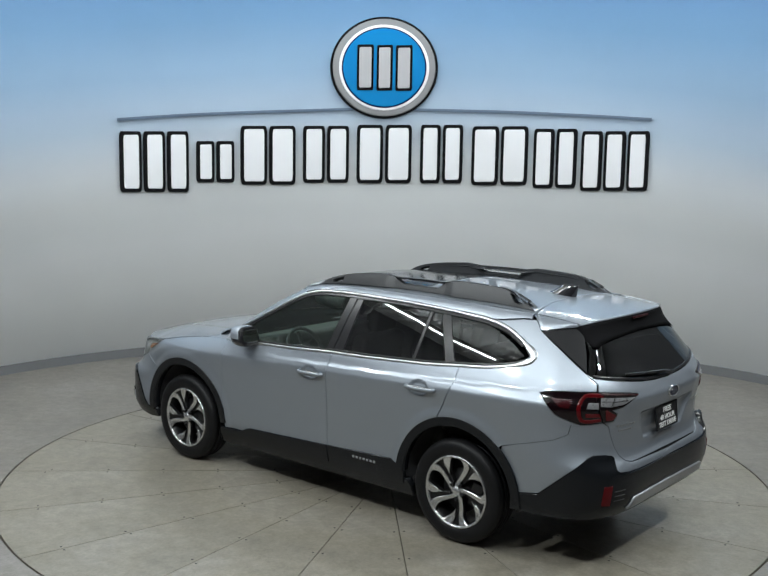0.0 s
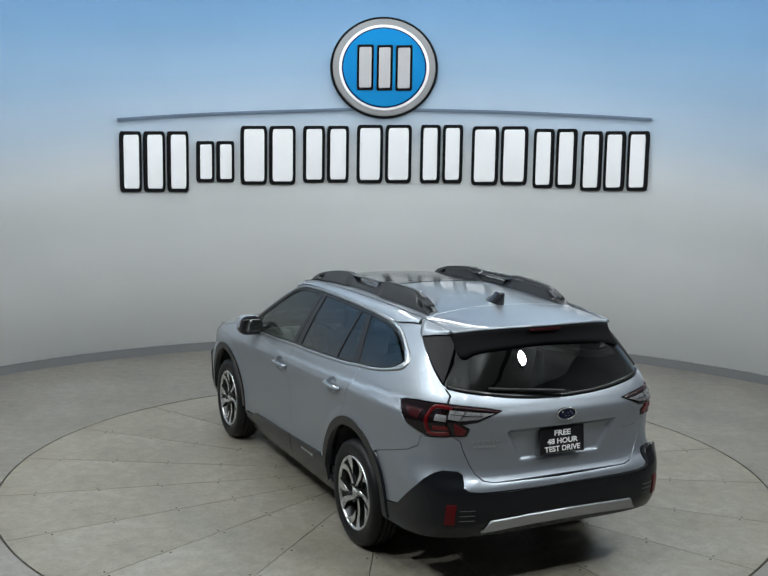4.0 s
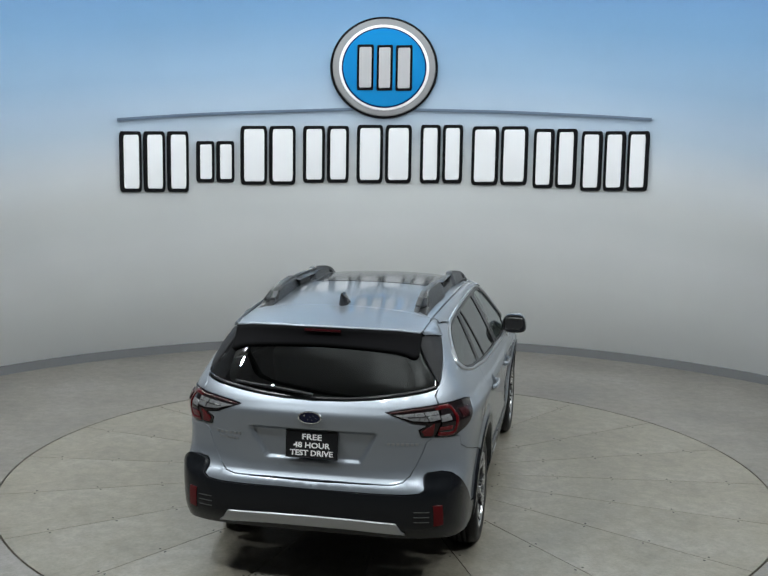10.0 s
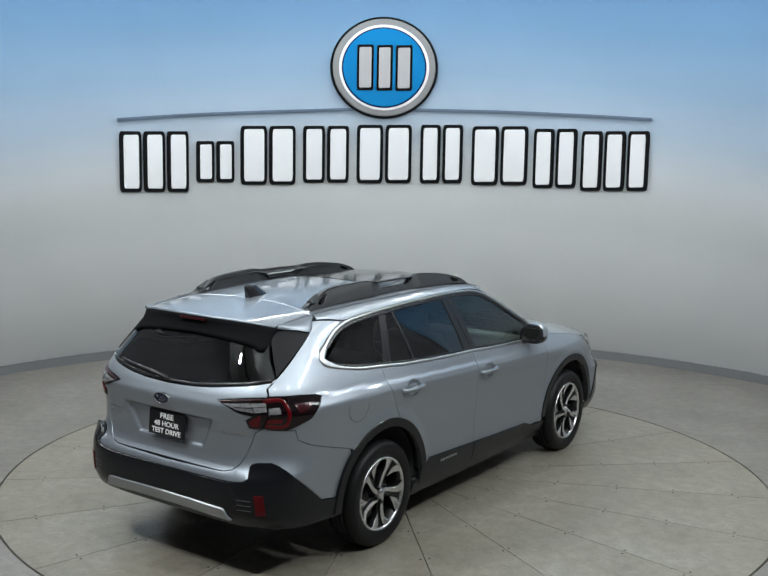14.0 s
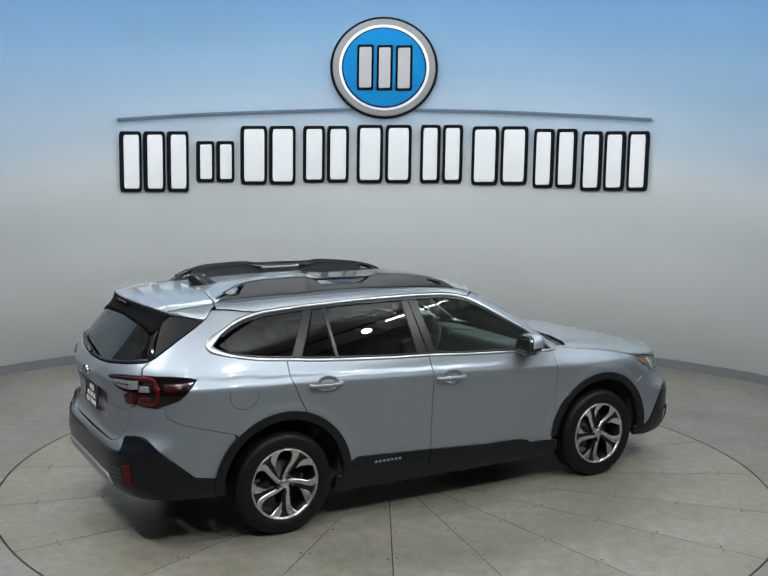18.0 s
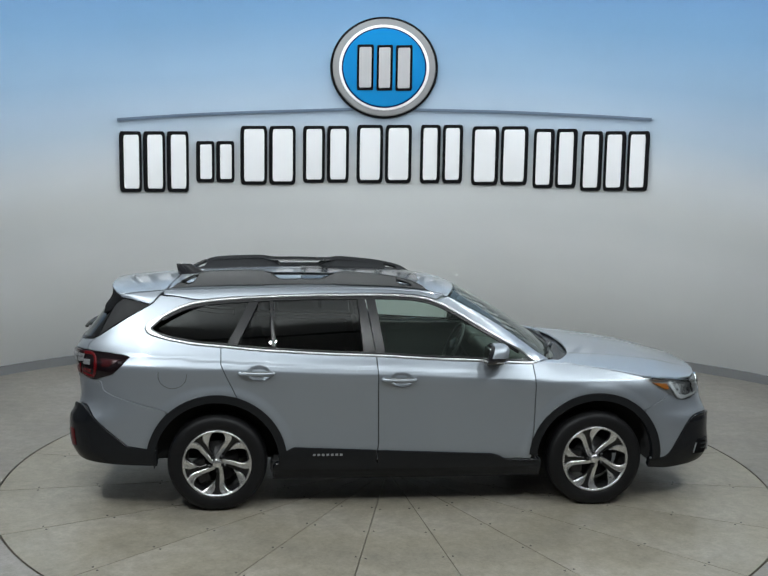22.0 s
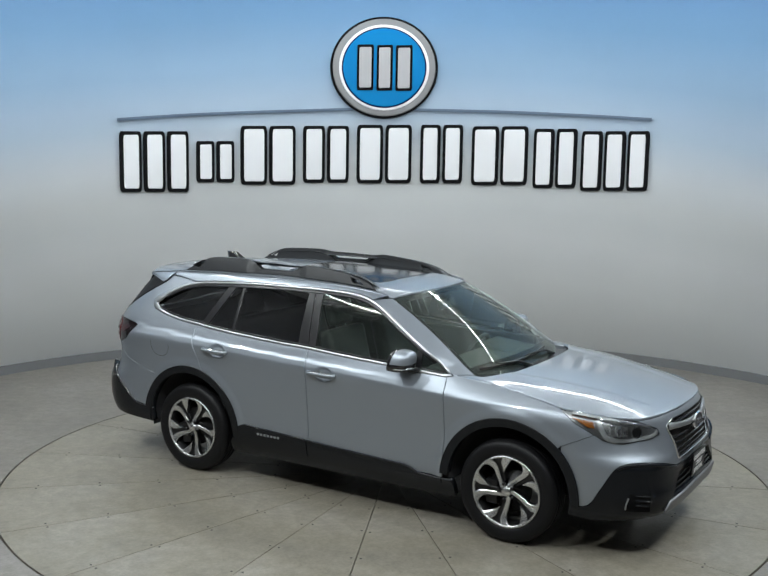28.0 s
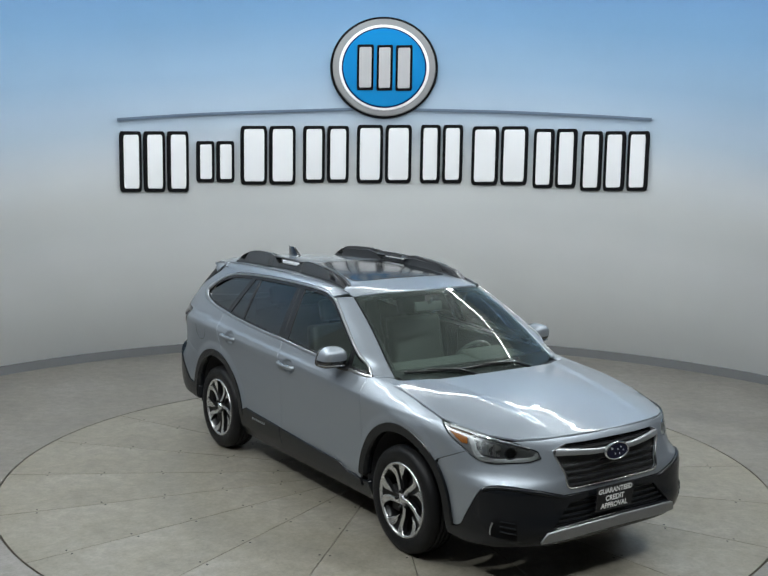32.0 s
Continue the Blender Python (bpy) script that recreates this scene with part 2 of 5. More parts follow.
tail_x = smooth_line([(.15, -2.30), (.30, -2.34), (.38, -2.41), (.46, -2.447), (.56, -2.457), (.63, -2.454), (.665, -2.446), (.69, -2.425), (.72, -2.406),
                      (.76, -2.400), (.80, -2.402), (.90, -2.415), (1.0, -2.44), (1.07, -2.452), (1.12, -2.43), (1.2, -2.375), (1.3, -2.30), (1.4, -2.225), (1.5, -2.15), (1.56, -2.10)])
nose_round = smooth_line([(.2, 4.4), (.60, 4.4), (.72, 3.0), (.85, 2.6), (1.2, 2.5)])
tail_round = smooth_line([(.2, 5.5), (.62, 5.5), (.8, 4.0), (1.05, 3.5), (1.2, 4.3), (1.6, 4.6)])
fender_y = smooth_line([(.5, .88), (.9, .825), (1.1, .80), (1.25, .80), (1.4, .81), (1.55, .82), (1.71, .82), (1.9, .765), (2.1, .66), (2.25, .5), (2.33, .3)])
fender_z = smooth_line([(.5, 1.09), (.9, 1.07), (1.1, 1.057), (1.25, 1.04), (1.4, 1.02), (1.55, .995), (1.71, .962), (1.9, .932), (2.1, .912), (2.3, .91)])


def lower_y(x, z):
    shift = shoulder_shift(x) * ramp01(z, .55, 1.0) * (1 - ramp01(z, 1.25, 1.5))
    high = ramp01(z, 1.02, 1.25)
    return half_width(z - shift) * (plan_low(x) * (1 - high) + plan_high(x) * high)


def glass_drop(z):
    """How far the evenly curved side glass leans in between 1.10 and z: 23 degrees at its foot, 32 at the top."""
    a = radians(23) + radians(21) * (z - 1.10)
    return (-np.log(np.cos(a)) + math.log(math.cos(radians(23)))) / radians(21)


def wall_y(x, z):
    """Half width of the body's side at x and z, without the rounding of the ends."""
    x, z = np.broadcast_arrays(np.asarray(x, float), np.asarray(z, float))
    foot, top = lower_y(x, 1.10), lower_y(x, 1.53)
    pane = foot - (foot - top) * glass_drop(z) / glass_drop(1.53)
    w = ramp01(z, 1.06, 1.14)
    return lower_y(x, z) * (1 - w) + pane * w


def side_y(x, z):
    x, z = np.broadcast_arrays(np.asarray(x, float), np.asarray(z, float))
    front, back = nose_x(z), tail_x(z)
    n, k = nose_round(z), tail_round(z)
    q = np.clip((x - 1.5) / (front - 1.5), 0, 1)
    r = np.clip((x + 1.6) / (back + 1.6), 0, 1)
    y = wall_y(x, z) * np.maximum(1 - q ** n, 0) ** (1 / n) * np.maximum(1 - r ** k, 0) ** (1 / k)
    ze = fender_z(x)
    over = np.clip(wall_y(x, ze) * np.maximum(1 - np.clip((x - 1.5) / (nose_x(ze) - 1.5), 0, 1) ** nose_round(ze), 0) ** (1 / nose_round(ze)) - fender_y(x), 0, 1)
    over = over * ramp01(x, .5, .9) * (1 - ramp01(x, 1.9, 2.15)) * (1 - ramp01(z, 1.1, 1.2))
    return np.maximum(y - over * np.clip((z - ze + .15) / .15, 0, 1.6) ** 2, 0)


BAND_Z = np.linspace(.18, 1.56, 231)
BAND_S = np.linspace(-3.6, 3.6, 1801)


def band_table():
    xs, ys, nose_s, tail_s = [], [], [], []
    for z in BAND_Z:
        rows = []
        for end in (nose_x(z), tail_x(z)):
            x = end * np.sin(np.linspace(0, math.pi / 2, 900) ** 1.0)
            y = side_y(x, np.full_like(x, z))
            s = np.concatenate([[0], np.cumsum(np.hypot(np.diff(x), np.diff(y)))])
            rows.append((x, y, s))
        (xf, yf, sf), (xb, yb, sb) = rows
        s = np.concatenate([-sb[::-1], sf[1:]])
        x, y = np.concatenate([xb[::-1], xf[1:]]), np.concatenate([yb[::-1], yf[1:]])
        top, low = sf[-1], -sb[-1]
        g = BAND_S.copy()
        sign = np.where((g > top) | (g < low), -1.0, 1.0)
        g = np.where(g > top, 2 * top - g, np.where(g < low, 2 * low - g, g))
        xs.append(np.interp(g, s, x)), ys.append(np.interp(g, s, y) * sign)
        nose_s.append(top), tail_s.append(low)
    return np.array(xs), np.array(ys), np.array(nose_s), np.array(tail_s)


BAND_X, BAND_Y, NOSE_S, TAIL_S = band_table()


def nose_s(z):
    return np.interp(z, BAND_Z, NOSE_S)


def tail_s(z):
    return np.interp(z, BAND_Z, TAIL_S)


def band(s, z):
    """The point of the body's upright skin (its right half: y below 0) at the girth s and the height z."""
    s, z = np.broadcast_arrays(np.asarray(s, float), np.asarray(z, float))
    i = (np.clip(z, BAND_Z[0], BAND_Z[-1] - 1e-6) - BAND_Z[0]) / (BAND_Z[1] - BAND_Z[0])
    j = (np.clip(s, -3.59, 3.59) - BAND_S[0]) / (BAND_S[1] - BAND_S[0])
    a, b = i.astype(int), j.astype(int)
    u, v = i - a, j - b

    def mix(t):
        return (t[a, b] * (1 - u) + t[a + 1, b] * u) * (1 - v) + (t[a, b + 1] * (1 - u) + t[a + 1, b + 1] * u) * v
    return np.stack([mix(BAND_X), -mix(BAND_Y), z], -1)


def at_x(x, z):
    """The girth s at which the side stands at x, at the height z."""
    row = np.linspace(float(tail_s(z)) + .001, float(nose_s(z)) - .001, 1200)
    return float(np.interp(x, band(row, np.full_like(row, z))[:, 0], row))


def at_y(y, z, back=True):
    """The girth s at which the rear (or the front) stands at the half width y (above 0), at the height z."""
    lo, hi = (float(tail_s(z)), -1.7) if back else (1.6, float(nose_s(z)))
    row = np.linspace(lo, hi, 900)
    w = -band(row, np.full_like(row, z))[:, 1]
    return float(np.interp(y, w, row)) if back else float(np.interp(-y, -w, row))


hood_mid = smooth_line([(.9, 1.10), (1.12, 1.095), (1.5, 1.072), (1.9, 1.022), (2.1, .978), (2.22, .947), (2.31, .922), (2.4, .88)])


def hood_z(x, y):
    x, y = np.broadcast_arrays(np.asarray(x, float), np.asarray(y, float))
    ye = np.maximum(fender_y(x), .79 - .1 * ramp01(x, 1.9, 2.3))
    ze = fender_z(x) - .03 * ramp01(x, 1.8, 2.3)
    a = np.clip(np.abs(y) / ye, 0, 1.1)
    crease = .60 - .20 * (x - 1.05) / 1.2
    ridge = .008 * ramp01(np.abs(y), crease - .07, crease) - .004
    return hood_mid(x) - (hood_mid(x) - ze) * a ** 2.6 + ridge * ramp01(x, 1.0, 1.15) * (1 - ramp01(x, 2.0, 2.28)) * (1 - ramp01(a, .8, 1))


roof_mid = smooth_line([(-2.3, 1.535), (-2.2, 1.552), (-2.0, 1.575), (-1.7, 1.597), (-1.2, 1.622), (-.7, 1.632), (-.2, 1.622), (.15, 1.595), (.36, 1.555), (.45, 1.53)])
roof_side = smooth_line([(-2.3, 1.49), (-2.09, 1.515), (-1.75, 1.545), (-1.2, 1.568), (-.7, 1.574), (-.2, 1.566), (.1, 1.546), (.3, 1.510), (.4, 1.48)])
roof_half = smooth_line([(-2.3, .53), (-2.09, .57), (-1.75, .585), (-1.2, .60), (-.5, .61), (0, .605), (.3, .586), (.5, .57)])


def roof_z(x, y):
    x, y = np.broadcast_arrays(np.asarray(x, float), np.asarray(y, float))
    a = np.abs(y) / roof_half(x)
    return roof_mid(x) - (roof_mid(x) - roof_side(x)) * (.55 * a ** 2 + .45 * a ** 6)


def screen_point(a, b):
    """The windscreen: a from -1 to 1 across, b from 0 at the cowl to 1 at the roof."""
    a, b = np.broadcast_arrays(np.asarray(a, float), np.asarray(b, float))
    k = 1 - np.abs(a) ** 2.2
    x = (1.012 + (.300 - 1.012) * b) + (.15 - .04 * b) * k
    z = (1.075 + (1.508 - 1.075) * b) + (-.005 + .035 * b) * k + .028 * np.sin(math.pi * np.clip(b, 0, 1))
    y = a * (.715 + (.583 - .715) * b)
    return np.stack([x, y, z], -1)


# ---- the dealer's overlay graphic, built as a wall sign: plain bars in place of letters ----
SIGN_WHITE = grain(material("sign_white", (.68, .68, .695), .45), 2, 0, .35, .55)
SIGN_SILVER = grain(material("sign_silver", (.36, .355, .36), .5, .3), 3, 0, .42, .58)
SIGN_STEEL = grain(material("sign_steel", (.20, .20, .205), .45, .4), 3, 0, .36, .54)
SIGN_BLACK = material("sign_black", (.005, .005, .006), .8, spec=.1)
SIGN_BLUE = grain(material("sign_blue", (.0005, .160, .38), .5, spec=.12), 4, 0, .45, .6)
SIGN_NAVY = material("sign_navy", (.003, .008, .05), .6, spec=.1)
SIGN_SLATE = material("sign_slate", (.07, .105, .155), .5)


def on_wall(angle, z, off):
    a = radians(angle)
    return Vector((HALL[0] + (RADIUS - off) * math.sin(a), HALL[1] + (RADIUS - off) * math.cos(a), z))


def bent_slab(name, outline, off0, off1, mat, parent, label=""):
    """A slab bent along the wall; outline is (heading, height) points."""
    bm = bmesh.new()
    back = [bm.verts.new(on_wall(a, z, off0)) for a, z in outline]
    front = [bm.verts.new(on_wall(a, z, off1 - .006)) for a, z in outline]
    ca = sum(a for a, _ in outline) / len(outline)
    cz = sum(z for _, z in outline) / len(outline)
    face = [bm.verts.new(on_wall(ca + (a - ca) * .985, cz + (z - cz) * .985, off1)) for a, z in outline]
    n = len(outline)
    for r0, r1 in ((back, front), (front, face)):
        for k in range(n):
            bm.faces.new((r0[k], r0[(k + 1) % n], r1[(k + 1) % n], r1[k]))
    bm.faces.new(face), bm.faces.new(back)
    bmesh.ops.triangulate(bm, faces=[f for f in bm.faces if len(f.verts) > 4])
    return part(name, bm, mat, parent, label)


def rounded(points, r, n=4):
    """Corner points with rounded corners; r is a share of the shorter neighbour edge."""
    out = []
    m = len(points)
    for i in range(m):
        p, a, b = np.array(points[i]), np.array(points[i - 1]), np.array(points[(i + 1) % m])
        for k in range(n + 1):
            t = k / n
            q0, q1 = p + (a - p) * r, p + (b - p) * r
            out.append(tuple((1 - t) ** 2 * q0 + 2 * t * (1 - t) * p + t * t * q1))
    return out


def dealer_sign():
    root = new("overlay_sign")
    tagged(root, "overlay of white bars and round blue emblem, set on the curved wall", "sign")
    # left heading, right heading, top and bottom at the left, top and bottom at the right
    blocks = ((-36.3, -27.5, 2.723, 2.010, 2.741, 2.002), (-26.45, -21.55, 2.624, 2.122, 2.632, 2.122), (-20.7, -13.5, 2.821, 2.092, 2.835, 2.095),
              (-12.5, -6.45, 2.837, 2.120, 2.848, 2.127), (-5.4, 1.85, 2.862, 2.122, 2.874, 2.132), (3.0, 8.6, 2.876, 2.134, 2.883, 2.145),
              (9.8, 17.15, 2.866, 2.123, 2.874, 2.140), (17.9, 23.5, 2.844, 2.105, 2.849, 2.122), (24.1, 32.7, 2.820, 2.087, 2.826, 2.117))
    for (a, b, t0, l0, t1, l1), n in zip(blocks, (3, 2, 2, 2, 2, 2, 2, 2, 3)):
        gap = .3
        wide = (b - a - gap * (n - 1)) / n
        for k in range(n):
            p, q = (k * (wide + gap)) / (b - a), (k * (wide + gap) + wide) / (b - a)
            h0, h1 = a + (b - a) * p, a + (b - a) * q
            low0, low1, top0, top1 = l0 + (l1 - l0) * p, l0 + (l1 - l0) * q, t0 + (t1 - t0) * p, t0 + (t1 - t0) * q
            edge = bent_slab("upright_bar", rounded([(h0, low0), (h1, low1), (h1, top1), (h0, top0)], .12), .012, .050, SIGN_BLACK, root, "white upright bar with a black edge")
            da, dz = .40, .042
            bent_slab("bar_face", rounded([(h0 + da, low0 + dz), (h1 - da, low1 + dz), (h1 - da, top1 - dz), (h0 + da, top0 - dz)], .10), .050, .062, SIGN_WHITE, edge)
    cx, cz, unit = -1.96, 3.578, 10.735       # unit: degrees of heading for one metre along the wall

    def circle(r, n=72):
        return [(cx + unit * r * math.cos(2 * math.pi * k / n), cz + r * .962 * math.sin(2 * math.pi * k / n)) for k in range(n)]
    ring = bent_slab("emblem_edge", circle(.656), .012, .050, SIGN_BLACK, root, "black rim of the emblem")
    bent_slab("emblem_ring", circle(.628), .050, .062, SIGN_STEEL, ring, "brushed steel-grey ring")
    bent_slab("emblem_inner_ring", circle(.553), .060, .070, SIGN_WHITE, ring, "bright inner ring")
    bent_slab("emblem_step", circle(.519), .068, .078, SIGN_NAVY, ring, "dark blue line round the disc")
    bent_slab("emblem_face", circle(.503), .074, .084, SIGN_BLUE, ring, "bright blue enamel disc")
    for h0, h1 in ((-5.55, -3.35), (-2.95, -.85), (-.45, 1.75)):
        bent_slab("emblem_bar", rounded([(h0, 3.290), (h1, 3.297), (h1, 3.863), (h0, 3.856)], .08), .080, .096, SIGN_BLACK, ring, "silver upright bar with a black edge")
        bent_slab("bar_face", rounded([(h0 + .3, 3.323), (h1 - .3, 3.330), (h1 - .3, 3.830), (h0 + .3, 3.823)], .08), .096, .106, SIGN_SILVER, ring)
    mid = smooth_line([(-36.57, 2.859), (-26.4, 2.945), (-13.7, 3.020), (-1.87, 3.066), (11.98, 3.052), (22.76, 3.016), (32.85, 2.964)])
    for a0, a1 in ((-36.57, -5.9), (2.0, 32.85)):
        hs = np.linspace(a0, a1, 40)
        bm = bmesh.new()
        rows = [[bm.verts.new(on_wall(a, float(mid(a)) + dz, off)) for a in hs] for dz, off in ((-.017, .004), (-.017, .03), (.017, .03), (.017, .004))]
        for r0, r1 in zip(rows, rows[1:]):
            for k in range(len(hs) - 1):
                bm.faces.new((r0[k], r0[k + 1], r1[k + 1], r1[k]))
        part("rule_line", bm, SIGN_SLATE, root, "thin slate-blue curved bar")
    return root


dealer_sign()


# ---- ring lamps ----
def ring_lamp():
    """A tilted lamp head on a rod under the ring rail; +y points to the middle of the ring."""
    root = new("spot_lamp")
    tagged(root, "small black spot lamp on the ring rail", "lamp", "ring lamps")
    tilt = pose(0, 0, 0, 45)
    bm = bmesh.new()
    bmesh.ops.create_cone(bm, cap_ends=True, segments=24, radius1=.085, radius2=.070, depth=.16, matrix=tilt @ Matrix.Translation((0, 0, .10)))
    part("housing", bm, GROOVE, root, "", True)
    bm = bmesh.new()
    tube(bm, [(0, -.07, .10), (0, -.06, .20), (0, -.01, .25), (0, -.01, .305)], .014, 8)
    part("bracket", bm, GROOVE, root, "", True)
    return root


def hang_lamps():
    lamp = None
    for heading, *watts in LAMPS:
        for side in (-1, 1):
            a = radians(heading * side)
            m = pose(HALL[0] + RING_R * math.sin(a), HALL[1] + RING_R * math.cos(a), RING_Z, 0, 0, 180 - heading * side)
            if lamp is None:
                lamp = ring_lamp()
                lamp.matrix_basis = m
            else:
                copy_thing(lamp, m)


# ---- car materials ----
def paint_material():
    """Light silver metallic paint with fine flakes under a clear coat."""
    m = material("silver_paint", (.45, .48, .505), .38, .70, coat=.9, coat_rough=.06)
    b = m.node_tree.nodes["Principled BSDF"]
    b.inputs["Specular Tint"].default_value = (.12, .125, .13, 1)
    co = m.node_tree.nodes.new("ShaderNodeTexCoord")
    v = node(m, "ShaderNodeTexVoronoi", Scale=900.0)
    n = node(m, "ShaderNodeTexNoise", Scale=1.3, Detail=2.0)
    link(m, co, "Object", v, "Vector"), link(m, co, "Object", n, "Vector")
    r = ramp(m, [(0, (.262, .288, .321)), (1, (.322, .353, .393))])
    link(m, v, "Color", r, "Fac"), link(m, r, "Color", b, "Base Color")
    k = node(m, "ShaderNodeMapRange")
    k.inputs["From Min"].default_value, k.inputs["From Max"].default_value = .3, .7
    k.inputs["To Min"].default_value, k.inputs["To Max"].default_value = .41, .47
    link(m, n, "Fac", k, "Value"), link(m, k, "Result", b, "Roughness")
    return m


def glass_material(name, tint, gloss_rough=.0, ior=1.45, haze=.0):
    """Thin sheet of tinted glass: see-through, with a mirror sheen at grazing angles and a pale diffuse veil in place
    of reflected haze.
    """
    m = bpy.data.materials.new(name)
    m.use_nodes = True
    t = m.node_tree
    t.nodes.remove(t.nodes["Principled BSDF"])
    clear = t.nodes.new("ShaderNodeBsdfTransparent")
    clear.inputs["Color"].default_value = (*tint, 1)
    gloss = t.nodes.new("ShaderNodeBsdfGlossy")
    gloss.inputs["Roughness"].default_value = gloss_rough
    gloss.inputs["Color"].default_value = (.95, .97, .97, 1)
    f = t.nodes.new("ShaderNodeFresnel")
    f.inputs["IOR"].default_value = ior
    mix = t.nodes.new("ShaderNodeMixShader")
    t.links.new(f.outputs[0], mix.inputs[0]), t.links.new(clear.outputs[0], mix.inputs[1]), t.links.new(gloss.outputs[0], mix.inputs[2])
    # Painted haze: an even grey-green diffuse share over the pane.
    veil, both = t.nodes.new("ShaderNodeBsdfDiffuse"), t.nodes.new("ShaderNodeMixShader")
    veil.inputs["Color"].default_value = (.55, .66, .59, 1)
    both.inputs[0].default_value = haze
    t.links.new(mix.outputs[0], both.inputs[1]), t.links.new(veil.outputs[0], both.inputs[2])
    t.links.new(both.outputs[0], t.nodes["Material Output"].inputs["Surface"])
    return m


PAINT = paint_material()
CLAD = grain(material("black_cladding", (.0075, .0084, .0102), .22, spec=.26), 420, .06, .15, .24)
PIANO = material("gloss_black", (.012, .012, .014), .12, coat=.6)
ROOF_GLASS = material("roof_glass", (.010, .011, .012), .13, spec=.45)
PILLAR = grain(material("pillar_film", (.014, .014, .015), .26, spec=.25), 300, .03)
CHROME = grain(material("chrome", (.78, .79, .80), .1, 1.0), 40, 0, .06, .14)
BRIGHT = grain(material("satin_chrome", (.44, .45, .46), .34, 1.0), 60, 0, .30, .38)
SATIN = grain(material("satin_silver", (.34, .35, .36), .42, .8), 120, .05, .36, .5)
ALLOY = grain(material("machined_alloy", (.62, .625, .63), .26, .92), 900, .02, .22, .30)
GUNMETAL = material("gunmetal_paint", (.006, .006, .0065), .35, .1)
RUBBER = grain(material("tyre_rubber", (.0065, .0065, .0072), .45, spec=.2), 160, .2, .38, .56)
STEEL = grain(material("brake_steel", (.05, .05, .05), .45, .8), 60, .05, .3, .5)
UNDER = grain(material("underbody_black", (.05, .05, .051), .85, spec=.2), 40, .1)
LINER = grain(material("wheel_liner", (.055, .055, .057), .9, spec=.05), 120, .3)
MATT = grain(material("matt_black_plastic", (.0065, .0065, .007), .9, spec=.04), 160, .1)
SATIN_BLACK = grain(material("satin_black_plastic", (.013, .013, .014), .55, spec=.12), 200, .05, .48, .6)
RED = material("red_lens", (.072, .0015, .003), .18, spec=.3, coat=.2)
REFLEX = material("red_reflector", (.075, .002, .004), .3, spec=.2)
DIM_RED = material("dim_red_lens", (.030, .0025, .004), .2, coat=.2)
RED_DARK = material("smoked_red_lens", (.005, .0022, .003), .10, spec=.35, coat=.3)
CLEAR_LENS = grain(material("silver_lens", (.21, .21, .215), .3, .4, coat=.5), 60, .1, .22, .4)
AMBER = material("amber_lens", (.30, .10, .010), .25, coat=.4)
LAMP_WHITE = material("lamp_white", (.66, .675, .69), .25, .2, coat=.5)
BLUE_OVAL = material("emblem_blue", (.004, .006, .022), .25, spec=.3)
PLATE_BLACK = grain(material("plate_black", (.008, .008, .009), .4, spec=.25), 40, 0, .34, .48)
# Darker copy of SATIN: the front strip's weaker light is put into its colour.
SATIN_SHADED = grain(material("satin_silver_shaded", (.25, .255, .262), .45, .75), 120, .05, .40, .52)
PRINT = material("print_white", (.75, .75, .74), .5)
TINT = glass_material("privacy_glass", (.11, .113, .118), ior=1.7)
# Front side panes and windscreen carry a share of the painted haze.
GREEN = glass_material("green_glass", (.80, .90, .85), ior=1.5, haze=.012)
SCREEN_GLASS = glass_material("windscreen_glass", (.76, .87, .81), ior=1.36, haze=.035)
LEATHER = grain(material("grey_leather", (.05, .051, .05), .5), 60, .15, .42, .58)
TRIM_DARK = grain(material("interior_black", (.06, .062, .063), .6), 90, .1)
HEADLINER = grain(material("headliner", (.42, .425, .41), .9), 200, .1)
DASH = grain(material("dashboard_grey", (.10, .105, .10), .75, spec=.25), 120, .12)
MIRROR = material("mirror_glass", (.9, .9, .9), .0, 1.0)


# ---- skin builder: flat outlines filled with a grid and laid on a curved surface ----
def inside(poly, pts):
    x, y = pts[:, 0], pts[:, 1]
    res = np.zeros(len(pts), bool)
    a = poly
    b = np.roll(poly, -1, 0)
    for (x0, y0), (x1, y1) in zip(a, b):
        if y0 == y1:
            continue
        cross = ((y0 > y) != (y1 > y)) & (x < (x1 - x0) * (y - y0) / (y1 - y0) + x0)
        res ^= cross
    return res


def resample(poly, step):
    out = []
    n = len(poly)
    for i in range(n):
        a, b = np.array(poly[i], float), np.array(poly[(i + 1) % n], float)
        k = max(1, int(np.ceil(np.hypot(*(b - a)) / step)))
        for j in range(k):
            out.append(a + (b - a) * j / k)
    return np.array(out)


def area2(poly):
    x, y = poly[:, 0], poly[:, 1]
    return float(np.sum(x * np.roll(y, -1) - np.roll(x, -1) * y))


def shrink(loop, d):
    """The outline moved inwards by d (it runs anticlockwise)."""
    t0 = loop - np.roll(loop, 1, 0)
    t1 = np.roll(loop, -1, 0) - loop
    t0 = t0 / np.maximum(np.linalg.norm(t0, axis=1), 1e-9)[:, None]
    t1 = t1 / np.maximum(np.linalg.norm(t1, axis=1), 1e-9)[:, None]
    n0, n1 = np.stack([-t0[:, 1], t0[:, 0]], 1), np.stack([-t1[:, 1], t1[:, 0]], 1)
    m = n0 + n1
    k = np.maximum(np.sum(m * n0, 1), .35)
    return loop + d * m / k[:, None]


